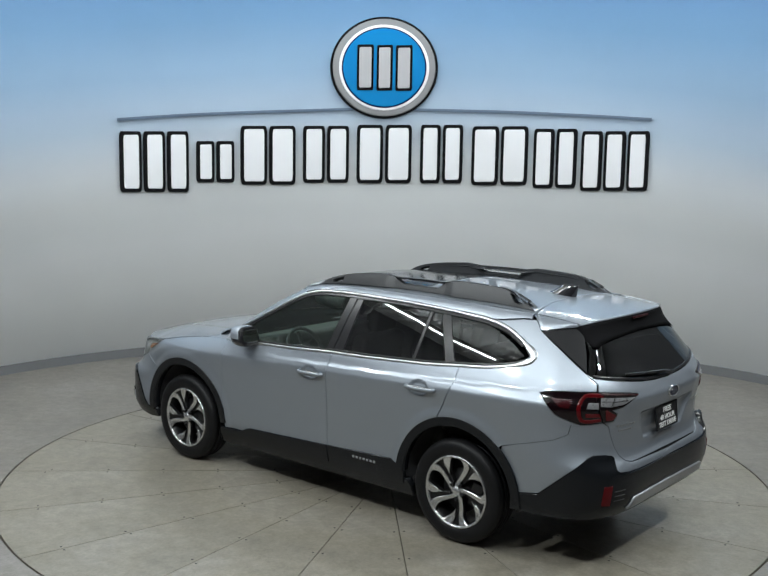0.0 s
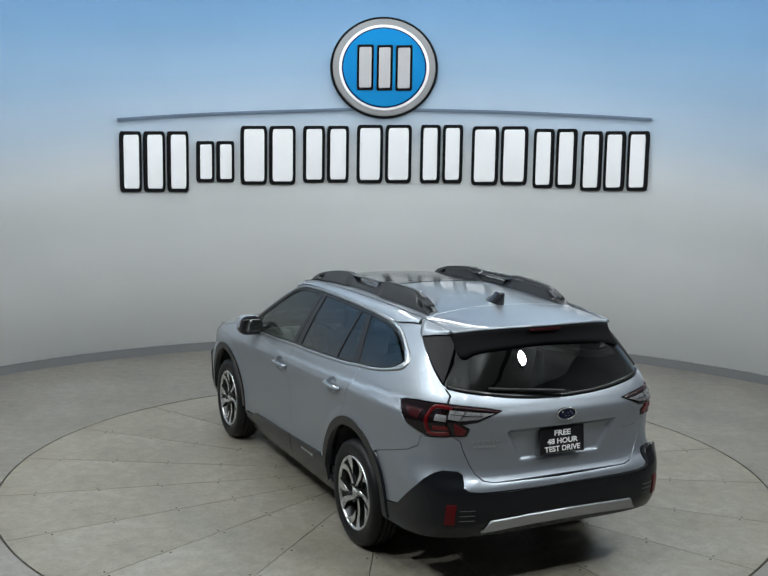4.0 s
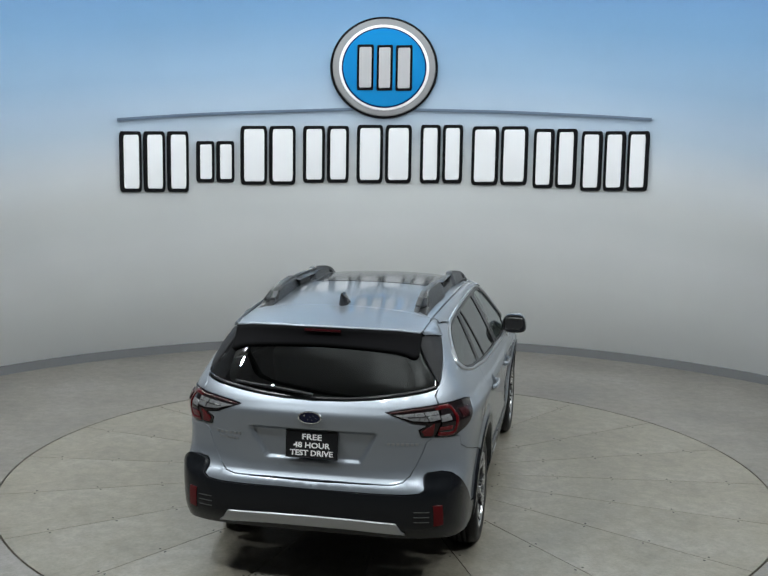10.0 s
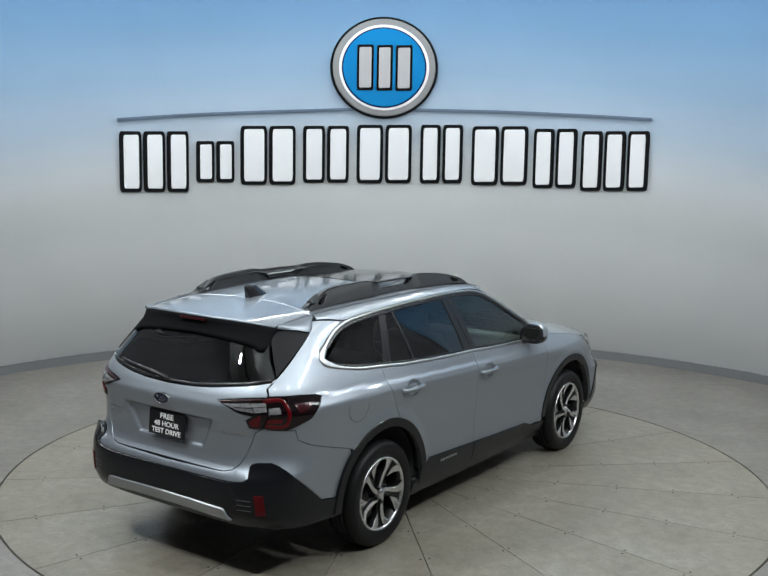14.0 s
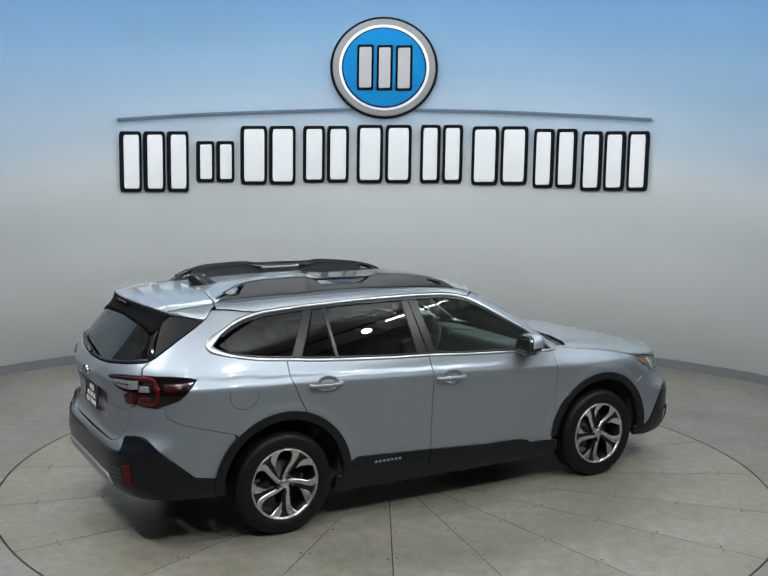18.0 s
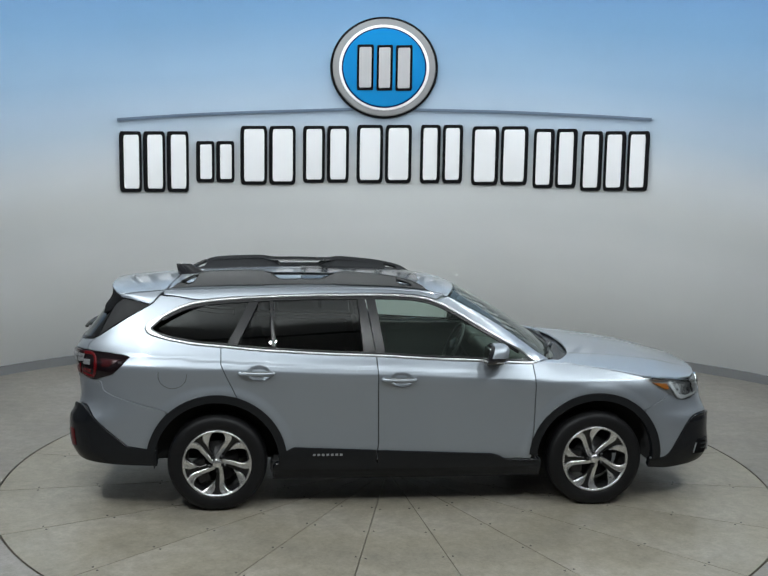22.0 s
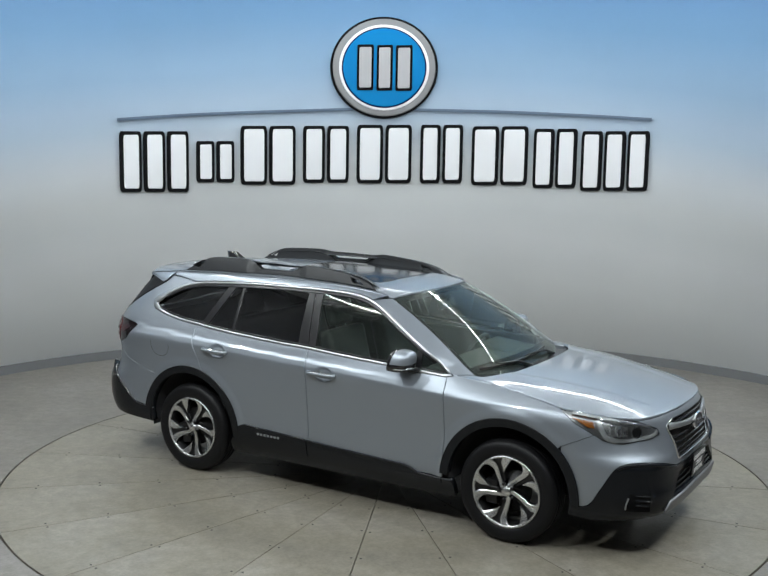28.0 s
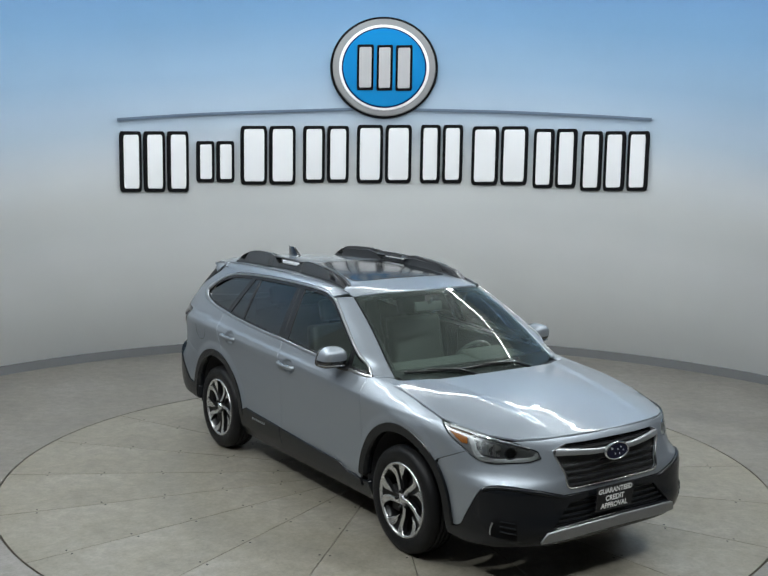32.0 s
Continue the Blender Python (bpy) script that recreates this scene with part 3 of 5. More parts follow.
def move_ends(loop, mid, d):
    """The stretch of an outline on the middle plane, shortened by d where the outline turns away from it."""
    res, n = loop.copy(), len(loop)
    ends = []
    for i in range(n):
        for k, a, b in ((1, i, (i + 1) % n), (-1, i - 1, i)):
            if mid[i] and not mid[(i + k) % n]:
                t = loop[b] - loop[a]
                t = t / max(np.linalg.norm(t), 1e-9)
                res[i] = loop[i] + d * np.array([-t[1], t[0]])
                ends.append(i)
    if len(ends) == 2:
        a, b = res[ends[0]], res[ends[1]]
        ln = max(float(np.dot(b - a, b - a)), 1e-12)
        for i in range(n):
            if mid[i] and i not in ends:
                t = float(np.dot(loop[i] - a, b - a)) / ln
                res[i] = a if t < .0 else b if t > 1.0 else loop[i]
    return res


def surface_normals(surf, p, out, e=.004):
    du = surf(p[:, 0] + e, p[:, 1]) - surf(p[:, 0] - e, p[:, 1])
    dv = surf(p[:, 0], p[:, 1] + e) - surf(p[:, 0], p[:, 1] - e)
    n = np.cross(du, dv)
    n /= np.maximum(np.linalg.norm(n, axis=1), 1e-12)[:, None]
    return n * out


def skin(name, poly, surf, mat, parent, label="", step=.04, edge=.025, gap=.003, depth=.016, lift=0.0, holes=(), out=1.0, centre=None, sides="R", relief=None, even=.004):
    """Parts of one outline: laid on surf, with rolled edges and thickness. sides: R, L or RL; centre: a test for
    outline points on the car's middle plane, where the two halves are joined into one part."""
    loops = []
    for k, ring in enumerate([poly, *holes]):
        r = resample(ring, edge)
        if (area2(r) > 0) != (k == 0):
            r = r[::-1]
        loops.append(r)
    mid = [centre(r) if centre else np.zeros(len(r), bool) for r in loops]
    body = [np.where(m[:, None], move_ends(r, m, gap * 1.25), shrink(r, gap * 1.25)) for r, m in zip(loops, mid)]
    lip = [np.where(m[:, None], move_ends(r, m, gap), shrink(r, gap)) for r, m in zip(loops, mid)]
    lo, hi = body[0].min(0), body[0].max(0)
    gx, gy = np.meshgrid(np.arange(lo[0] + step * .5, hi[0], step), np.arange(lo[1] + step * .43, hi[1], step))
    grid = np.stack([gx.ravel(), gy.ravel()], 1)
    grid = grid[inside(body[0], grid)]
    for h in body[1:]:
        grid = grid[~inside(h, grid)]
    allb = np.concatenate(body)
    if len(grid):
        d = np.min(np.hypot(grid[:, None, 0] - allb[None, :, 0], grid[:, None, 1] - allb[None, :, 1]), 1)
        grid = grid[d > step * .38]
    pts = np.concatenate([allb, grid]) if len(grid) else allb
    edges, base = [], 0
    for r in body:
        n = len(r)
        edges += [(base + i, base + (i + 1) % n) for i in range(n)]
        base += n
    from mathutils.geometry import delaunay_2d_cdt
    v2, _, f2, *_ = delaunay_2d_cdt([Vector(p) for p in pts], edges, [], 0, 1e-6)
    p2 = np.array([(v.x, v.y) for v in v2])
    cen = np.array([p2[list(f)].mean(0) for f in f2])
    keep = inside(body[0], cen)
    for h in body[1:]:
        keep &= ~inside(h, cen)
    faces = [tuple(f) for f, k in zip(f2, keep) if k and len(f) == 3]
    nor = surface_normals(surf, p2, out, even)
    pos = surf(p2[:, 0], p2[:, 1]) + nor * lift
    if relief is not None:
        e = .003
        pos = pos + nor * relief(pos)[:, None]
        q = [surf(p2[:, 0] + a, p2[:, 1] + b) for a, b in ((e, 0), (-e, 0), (0, e), (0, -e))]
        q = [p + nor * relief(p)[:, None] for p in q]
        n2 = np.cross(q[0] - q[1], q[2] - q[3])
        nor = n2 / np.linalg.norm(n2, axis=1)[:, None] * out
    verts, norms, base = [pos], [nor], len(p2)
    # rolled lip and return edge
    for r, l, m in zip(body, lip, mid):
        n = len(r)
        nb = surface_normals(surf, l, out)
        top = surf(r[:, 0], r[:, 1]) + surface_normals(surf, r, out) * lift
        outer = surf(l[:, 0], l[:, 1]) + nb * lift
        if relief is not None:
            top = top + nb * relief(top)[:, None]
            outer = outer + nb * relief(outer)[:, None]
        away = outer - top
        ln = np.linalg.norm(away, axis=1)[:, None]
        away = away / np.maximum(ln, 1e-9)
        b1, b2 = outer - nb * gap * .6, outer - nb * depth
        blend = nb + away
        blend /= np.maximum(np.linalg.norm(blend, axis=1), 1e-9)[:, None]
        verts += [top, b1, b2]
        norms += [surface_normals(surf, r, out, even) if relief is None else nb, blend, away]
        for i in range(n):
            j = (i + 1) % n
            if m[i] and m[j]:
                continue
            faces.append((base + j, base + i, base + n + i, base + n + j))
            faces.append((base + n + j, base + n + i, base + 2 * n + i, base + 2 * n + j))
        base += 3 * n
    verts, norms = np.concatenate(verts), np.concatenate(norms)
    core = np.array([f for f in faces if len(f) == 3])
    fn = np.cross(verts[core[:, 1]] - verts[core[:, 0]], verts[core[:, 2]] - verts[core[:, 0]])
    if np.sum(fn * norms[core[:, 0]]) < 0:
        faces = [f[::-1] for f in faces]
    if centre:
        verts = np.where((np.abs(verts[:, 1:2]) < .004) * np.array([False, True, False]), 0.0, verts)
    made = []

    def emit(v, nn, ff):
        seen, to, keep = {}, [], []
        for i, key in enumerate(map(tuple, np.round(v, 5))):
            if key not in seen:
                seen[key] = len(keep)
                keep.append(i)
            to.append(seen[key])
        v, nn = v[keep], nn[keep]
        if centre:
            nn = np.where(np.abs(v[:, 1:2]) < 1e-5, nn * [1, 0, 1], nn)
        ff = [g for g in (tuple(dict.fromkeys(to[i] for i in f)) for f in ff) if len(g) > 2]
        me = mesh_of(name, v, ff, mat, True)
        me.normals_split_custom_set_from_vertices([tuple(map(float, a)) for a in nn])
        ob = new(name, me)
        ob.parent = parent
        if label:
            ob["label"] = label
        made.append(ob)

    mv, mn = verts * [1, -1, 1], norms * [1, -1, 1]
    if centre:
        k = len(verts)
        emit(np.concatenate([verts, mv]), np.concatenate([norms, mn]), faces + [tuple(i + k for i in f[::-1]) for f in faces])
    else:
        if "R" in sides:
            emit(verts, norms, faces)
        if "L" in sides:
            emit(mv, mn, [f[::-1] for f in faces])
    return made


def on_tail(r):
    return r[:, 0] < tail_s(r[:, 1]) + .002


def on_nose(r):
    return r[:, 0] > nose_s(r[:, 1]) - .002


def on_axis(r):
    return np.abs(r[:, 1]) < 1e-4


def tail_at(z):
    return (float(tail_s(z)), z)


def nose_at(z):
    return (float(nose_s(z)), z)


def tail_line(z0, z1, n=24):
    return [tail_at(z0 + (z1 - z0) * i / n) for i in range(n + 1)]


def nose_line_z(z0, z1, n=16):
    return [nose_at(z0 + (z1 - z0) * i / n) for i in range(n + 1)]


def arc(cx, cz, r, a0, a1, n=26):
    """Points of a circle; degrees, 0 towards the front, 90 up."""
    return [(cx + r * math.cos(radians(a0 + (a1 - a0) * i / n)), cz + r * math.sin(radians(a0 + (a1 - a0) * i / n))) for i in range(n + 1)]


def curve_points(points, n):
    """A smooth curve through the points (Catmull-Rom), n pieces between two of them."""
    p = [np.array(q, float) for q in points]
    p = [2 * p[0] - p[1], *p, 2 * p[-1] - p[-2]]
    out = []
    for i in range(1, len(p) - 2):
        for k in range(n):
            t = k / n
            out.append(.5 * (2 * p[i] + (p[i + 1] - p[i - 1]) * t + (2 * p[i - 1] - 5 * p[i] + 4 * p[i + 1] - p[i + 2]) * t * t
                             + (3 * p[i] - p[i - 1] - 3 * p[i + 1] + p[i + 2]) * t ** 3))
    out.append(p[-2])
    return [tuple(q) for q in out]


def tube(bm, pts, radius, segs=8, flat=1.0, up=Vector((0, 0, 1)), closed=False):
    """A bar along pts; radius is one number or one for each point; flat squashes it along up."""
    pts = [Vector(p) for p in pts]
    n = len(pts)
    rings = []
    for i, p in enumerate(pts):
        a = pts[(i - 1) % n] if closed or i > 0 else p
        b = pts[(i + 1) % n] if closed or i < n - 1 else p
        d = (b - a).normalized()
        side = d.cross(up)
        side = side.normalized() if side.length > 1e-6 else Vector((1, 0, 0))
        top = side.cross(d).normalized()
        r = radius[i] if isinstance(radius, (list, tuple)) else radius
        rings.append([bm.verts.new(p + side * r * math.cos(2 * math.pi * k / segs) + top * r * flat * math.sin(2 * math.pi * k / segs)) for k in range(segs)])
    for i in range(n if closed else n - 1):
        a, b = rings[i], rings[(i + 1) % n]
        for k in range(segs):
            bm.faces.new((a[k], a[(k + 1) % segs], b[(k + 1) % segs], b[k]))
    if not closed:
        bm.faces.new(rings[0][::-1]), bm.faces.new(rings[-1])
    return bm


def lathe(bm, profile, segs=48, axis="Y"):
    """Turns (radius, along) points round the axis."""
    rings = []
    for r, h in profile:
        ring = []
        for k in range(segs):
            a = 2 * math.pi * k / segs
            ring.append(bm.verts.new((r * math.cos(a), h, r * math.sin(a))))
        rings.append(ring)
    for a, b in zip(rings, rings[1:]):
        for k in range(segs):
            bm.faces.new((a[k], a[(k + 1) % segs], b[(k + 1) % segs], b[k]))
    return bm


def mirror_y(bm):
    bmesh.ops.transform(bm, matrix=Matrix.Diagonal((1, -1, 1, 1)), verts=bm.verts)
    bmesh.ops.reverse_faces(bm, faces=bm.faces)
    return bm


def trim(name, line, surf, width, mat, parent, lift=.006, closed=False, sides="RL", label=""):
    """A narrow bright strip that runs along a line of the surface."""
    pts = np.array(line, float)
    n = len(pts)
    d = np.roll(pts, -1, 0) - np.roll(pts, 1, 0)
    if not closed:
        d[0], d[-1] = pts[1] - pts[0], pts[-1] - pts[-2]
    d /= np.maximum(np.linalg.norm(d, axis=1), 1e-9)[:, None]
    nrm = np.stack([-d[:, 1], d[:, 0]], 1)
    w = np.broadcast_to(np.asarray(width, float), (n,))[:, None]
    base = surf(pts[:, 0], pts[:, 1])
    for side in sides:
        bm = bmesh.new()
        rows = []
        for k, (off, h) in enumerate(((-.5, -.004), (-.42, lift * .8), (-.2, lift), (.2, lift), (.42, lift * .8), (.5, -.004))):
            q = pts + nrm * w * off
            out = surface_normals(surf, q, 1.0)
            sign = np.where(np.sum(out * (base - [0, 0, .9]) * [1, 1, .3], 1) < 0, -1.0, 1.0)
            p = surf(q[:, 0], q[:, 1]) + out * sign[:, None] * h
            rows.append([bm.verts.new(v) for v in p])
        for a, b in zip(rows, rows[1:]):
            for i in range(n if closed else n - 1):
                j = (i + 1) % n
                bm.faces.new((a[i], a[j], b[j], b[i]))
        if side == "L":
            mirror_y(bm)
        part(name, bm, mat, parent, label, True)


# ---- lines shared by the panels, as (girth, height) ----
FC, RC, ARCH_IN, ARCH_OUT = (1.374, .358), (-1.374, .362), .437, .500
BELT = [(-1.87, 1.309), (-1.82, 1.271), (-1.71, 1.235), (-1.526, 1.204), (-1.312, 1.186), (-1.098, 1.166), (-.57, 1.137), (-.237, 1.126), (.128, 1.104), (.513, 1.086), (.868, 1.062), (.925, 1.064)]
GLASS_TOP = [(.925, 1.066), (.798, 1.156), (.656, 1.236), (.479, 1.337), (.302, 1.437), (.195, 1.486), (.088, 1.514), (-.055, 1.528), (-.339, 1.533), (-.768, 1.526), (-1.127, 1.511), (-1.341, 1.497),
             (-1.485, 1.481), (-1.626, 1.446), (-1.762, 1.381), (-1.87, 1.309)]
belt_z = smooth_line(BELT)
glass_top_z = smooth_line(GLASS_TOP[::-1])
FRONT_CUT = [(.897, 1.056), (.907, .89), (.909, .632), (.888, .36)]
B_CUT = [(-.249, 1.127), (-.236, 1.01), (-.225, .502), (-.239, .36)]
REAR_CUT = [(-1.346, 1.186), (-1.343, 1.073), (-1.298, .971), (-1.223, .836)]


def belt_line(a, b, n, drop=.004):
    return [(a + (b - a) * i / n, float(belt_z(a + (b - a) * i / n)) - drop) for i in range(n + 1)]


def top_line(a, b, n, drop=.0):
    return [(a + (b - a) * i / n, float(glass_top_z(a + (b - a) * i / n)) - drop) for i in range(n + 1)]


CAR = new("car")
tagged(CAR, "silver wagon with black cladding and roof rails on a turntable", "car")
RA = ARCH_OUT - .014


def angle_of(c, p):
    return math.degrees(math.atan2(p[1] - c[1], p[0] - c[0]))


# front doors and rear doors, with a hollow behind each handle
HANDLES = ((-1.088, 1.012), (-.083, .962))


crease_z = smooth_line([(-2.2, 1.122), (-1.97, 1.112), (-1.35, 1.076), (-.6, 1.042), (0, 1.018), (.8, .99)])


def flare(p):
    """The sheet metal turns outwards round the wheel arches and along the shoulder crease."""
    d = np.zeros(len(p))
    for cx, cz in (FC, RC):
        d += .011 * (1 - ramp01(np.hypot(p[:, 0] - cx, p[:, 2] - cz), .505, .572))
    off = p[:, 2] - crease_z(p[:, 0])
    tent = np.where(off > 0, np.clip(1 - off / .022, 0, 1), np.clip(1 + off / .10, 0, 1))
    return d + .0065 * tent * (1 - ramp01(p[:, 0], -.2, .75)) * ramp01(p[:, 0], -2.12, -1.98)


def cups(p):
    d = flare(p)
    for hx, hz in HANDLES:
        q = ((p[:, 0] - hx - .012) / .078) ** 2 + ((p[:, 2] - hz + .002) / .050) ** 2
        d -= .020 * (1 - ramp01(q, .55, 1.1))
    return d


door_f = belt_line(-.249, .897, 20) + FRONT_CUT[1:] + B_CUT[::-1][:-1]
DOORS = skin("front_door", door_f, band, PAINT, CAR, sides="RL", gap=.0036, step=.0115, relief=cups)
a0 = angle_of(RC, (-1.223, .836))
door_r = belt_line(-1.346, -.249, 20) + B_CUT[1:] + arc(*RC, RA, 2, a0, 22) + REAR_CUT[::-1][1:-1]
DOORS += skin("rear_door", door_r, band, PAINT, CAR, sides="RL", gap=.0036, step=.0115, relief=cups)

# front fender up to the bonnet's edge
edge = [(at_x(x, float(fender_z(x)) - .004), float(fender_z(x)) - .004) for x in np.linspace(.905, 1.70, 18)]
fender = FRONT_CUT[::-1] + edge + [(1.722, .955), (1.815, .886), (1.905, .838), (1.953, .815)] + [(1.744, .722)] + arc(*FC, RA, angle_of(FC, (1.744, .722)), 178, 30)
skin("fender", fender, band, PAINT, CAR, sides="RL", gap=.0026, step=.02, relief=flare)

# rear quarter with its pillar
TAIL_LAMP_OUT = [(-1.973, 1.116), (-2.016, 1.130), (-2.125, 1.141), (-2.316, 1.143), (-2.380, .960), (-2.244, .946), (-2.096, .998)]
TAIL_LAMP_IN = [(-2.324, 1.143), (-2.46, 1.135), (-2.560, 1.124), (-2.652, 1.109), (-2.535, 1.050), (-2.444, 1.034), (-2.492, 1.006), (-2.468, .962), (-2.388, .960)]
a1, a2 = angle_of(RC, (-1.73, .739)), angle_of(RC, (-1.223, .836))
quarter = ([(s, z - .004) for s, z in BELT[:5][::-1] if s < -1.31] + [(-1.762, 1.388), (-1.626, 1.453), (-1.485, 1.488), (-1.56, 1.498), (-1.70, 1.515), (-1.79, 1.519)]
           + [(-1.848, 1.460), (-2.026, 1.360), (-2.228, 1.238), (-2.305, 1.190), (-2.318, 1.146)] + TAIL_LAMP_OUT[:3][::-1] + TAIL_LAMP_OUT[:1] + TAIL_LAMP_OUT[:4:-1]
           + [(-2.19, .940), (-2.172, .88), (-2.087, .838), (-1.73, .739)] + arc(*RC, RA, a1, a2, 26) + REAR_CUT[::-1][1:-1] + [(-1.346, 1.181)])
quarter = [p for i, p in enumerate(quarter) if i == 0 or math.dist(p, quarter[i - 1]) > .002]
QUARTERS = skin("quarter_panel", quarter, band, PAINT, CAR, sides="RL", gap=.0028, step=.02, relief=flare)

# bumpers
HEADLAMP = [(1.722, .957), (1.815, .886), (1.905, .838), (2.004, .783), (2.075, .766), (2.143, .763), (2.227, .774), (2.34, .782), (2.41, .802), (2.385, .841), (2.30, .872), (2.22, .897), (2.02, .926), (1.863, .945)]
front_low = curve_points([(2.625, .588), (2.466, .630), (2.295, .655), (2.165, .652), (2.088, .612), (2.0, .47), (1.925, .358), (1.80, .338)], 4)
front = ([(1.744, .722), (1.953, .815)] + HEADLAMP[3:12] + [(2.36, .905), (2.52, .914), *nose_line_z(.919, .881), (2.80, .880), (2.545, .878), (2.505, .862), (2.478, .833), (2.55, .742), (2.628, .652), (2.655, .632), (2.70, .622),
          *nose_line_z(.618, .582)] + front_low + arc(*FC, RA, 2, angle_of(FC, (1.744, .722)), 14)[:-1])
skin("front_bumper", front, band, PAINT, CAR, centre=on_nose, gap=.0015)
back_low = [(-2.76, .640), (-2.62, .643), (-2.54, .652), (-2.50, .672), (-2.455, .738), (-2.43, .753), (-2.335, .757), (-2.30, .742), (-1.995, .484), (-1.80, .450)]
gate_edge = [(at_y(.655, .93), .93), (at_y(.635, .87), .87), (at_y(.60, .79), .79), (at_y(.57, .735), .735), (at_y(.53, .70), .70), (at_y(.47, .686), .686)]
back = ([(-1.73, .739), (-2.087, .838), (-2.172, .88), (-2.19, .940), (-2.244, .944), (-2.384, .957)] + gate_edge + tail_line(.678, .638) + back_low + arc(*RC, RA, 170, a1, 14)[:-1])
skin("rear_bumper", back, band, PAINT, CAR, centre=on_tail, gap=.0015)


# tailgate with the number plate's hollow
def hollow(p):
    y, z = np.abs(p[:, 1]), p[:, 2]
    half = .285 + .11 * np.clip((z - .80) / .19, 0, 1)
    m = ramp01(half - y, -.008, .022) * ramp01(z, .785, .812) * (1 - ramp01(z, .960, .993))
    return -.025 * m


glass_low = [(-2.228, 1.238), (-2.262, 1.222), (-2.40, 1.204), (-2.545, 1.188), (-2.70, 1.170), (-2.858, 1.158)]
gate = glass_low + tail_line(1.152, .686, 60) + gate_edge[::-1] + TAIL_LAMP_IN[::-1] + [(-2.312, 1.186)]
GATE = skin("tailgate", gate, band, PAINT, CAR, centre=on_tail, step=.013, relief=hollow)[0]
pane = [(s, z + .003) for s, z in glass_low[1:]] + tail_line(1.155, 1.50, 50) + [(at_y(.50, 1.49), 1.49), (at_y(.545, 1.47), 1.47), (at_y(.615, 1.35), 1.35), (-2.228, 1.243)]
REAR_GLASS = skin("rear_window", pane, band, TINT, CAR, "dark privacy glass rear window", centre=on_tail, lift=-.004, depth=.006, step=.02, even=.03)[0]
border = tail_line(1.425, 1.497, 4) + [(at_y(.50, 1.487), 1.487), (at_y(.54, 1.467), 1.467), (at_y(.61, 1.35), 1.35), (-2.232, 1.243), (-2.262, 1.228), (at_y(.575, 1.226), 1.226), (at_y(.545, 1.33), 1.33), (at_y(.485, 1.405), 1.405), (at_y(.44, 1.425), 1.425)]
skin("glass_border", border, band, PIANO, REAR_GLASS, "black printed border", centre=on_tail, lift=-.013, depth=.002, step=.03, gap=.001)
wing = [(-1.850, 1.456), (-2.026, 1.362), (-2.226, 1.242), (at_y(.62, 1.35) + .01, 1.35), (at_y(.575, 1.43), 1.43), (at_y(.555, 1.475), 1.475), (at_x(-2.05, 1.492), 1.492), (at_x(-1.95, 1.478), 1.478)]
skin("side_deflector", wing, band, SATIN_BLACK, CAR, "satin black side deflector", sides="RL", lift=.003)
trim("glass_border", [(s, z + .012) for s, z in curve_points([glass_low[1], glass_low[2], glass_low[3], glass_low[4], glass_low[5], tail_at(1.153)], 4)], band, .013, PILLAR, REAR_GLASS, lift=.002)


# ---- top surfaces ----
def top_of(height):
    return lambda x, y: np.stack(np.broadcast_arrays(np.asarray(x, float), np.asarray(y, float), height(x, y)), -1)


HOOD, ROOF = top_of(hood_z), top_of(roof_z)
nose_line = [(2.305, 0), (2.302, -.12), (2.292, -.25), (2.268, -.40), (2.225, -.52), (2.17, -.615), (2.02, -.722), (1.87, -.778), (1.725, -.816)]
hood_poly = ([(1.285, 0), (1.280, -.2), (1.265, -.35), (1.240, -.48), (1.200, -.60), (1.15, -.69), (1.105, -.742), (1.115, -.765), (1.17, -.775)] + [(x, -float(fender_y(x)) + .002) for x in (1.25, 1.4, 1.55, 1.68)] + nose_line[::-1])
skin("bonnet", hood_poly, HOOD, PAINT, CAR, centre=on_axis, step=.03, gap=.002)

corner = [(.925, -.822), (.965, -.752), (1.02, -.735), (1.10, -.728), (1.16, -.74), (1.25, -.77), (1.155, -.795), (1.10, -.803), (1.0, -.813)]
skin("cowl_corner", corner, HOOD, PAINT, CAR, sides="RL", gap=.001, step=.02, depth=.03, lift=-.005)

screen_w, screen_h = .65, .84


def screen(u, v):
    return screen_point(np.asarray(u, float) / screen_w, np.asarray(v, float) / screen_h)


glass_poly = [(0, -.06), (-screen_w * .5, -.06), (-screen_w * .93, -.03), (-screen_w * .985, 0), (-screen_w * .985, screen_h * .97), (-screen_w * .95, screen_h * .995), (0, screen_h * .995)]
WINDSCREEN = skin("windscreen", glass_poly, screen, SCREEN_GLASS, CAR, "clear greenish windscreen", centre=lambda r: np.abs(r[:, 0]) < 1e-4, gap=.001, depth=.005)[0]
band_poly = [(0, screen_h * .93), (-screen_w * .9, screen_h * .93), (-screen_w * .95, screen_h * .80), (-screen_w * .95, .03), (-screen_w * .99, .0), (-screen_w * .99, screen_h * .97), (-screen_w * .95, screen_h * .996), (0, screen_h * .996)]
skin("glass_border", band_poly, screen, PIANO, WINDSCREEN, "black printed border", centre=lambda r: np.abs(r[:, 0]) < 1e-4, gap=.001, depth=.002, lift=-.006)
cowl = [(1.32, 0), (1.31, -.25), (1.28, -.45), (1.23, -.60), (1.16, -.71), (1.09, -.752), (.985, -.748), (1.02, -.6), (1.08, -.3), (1.10, 0)]
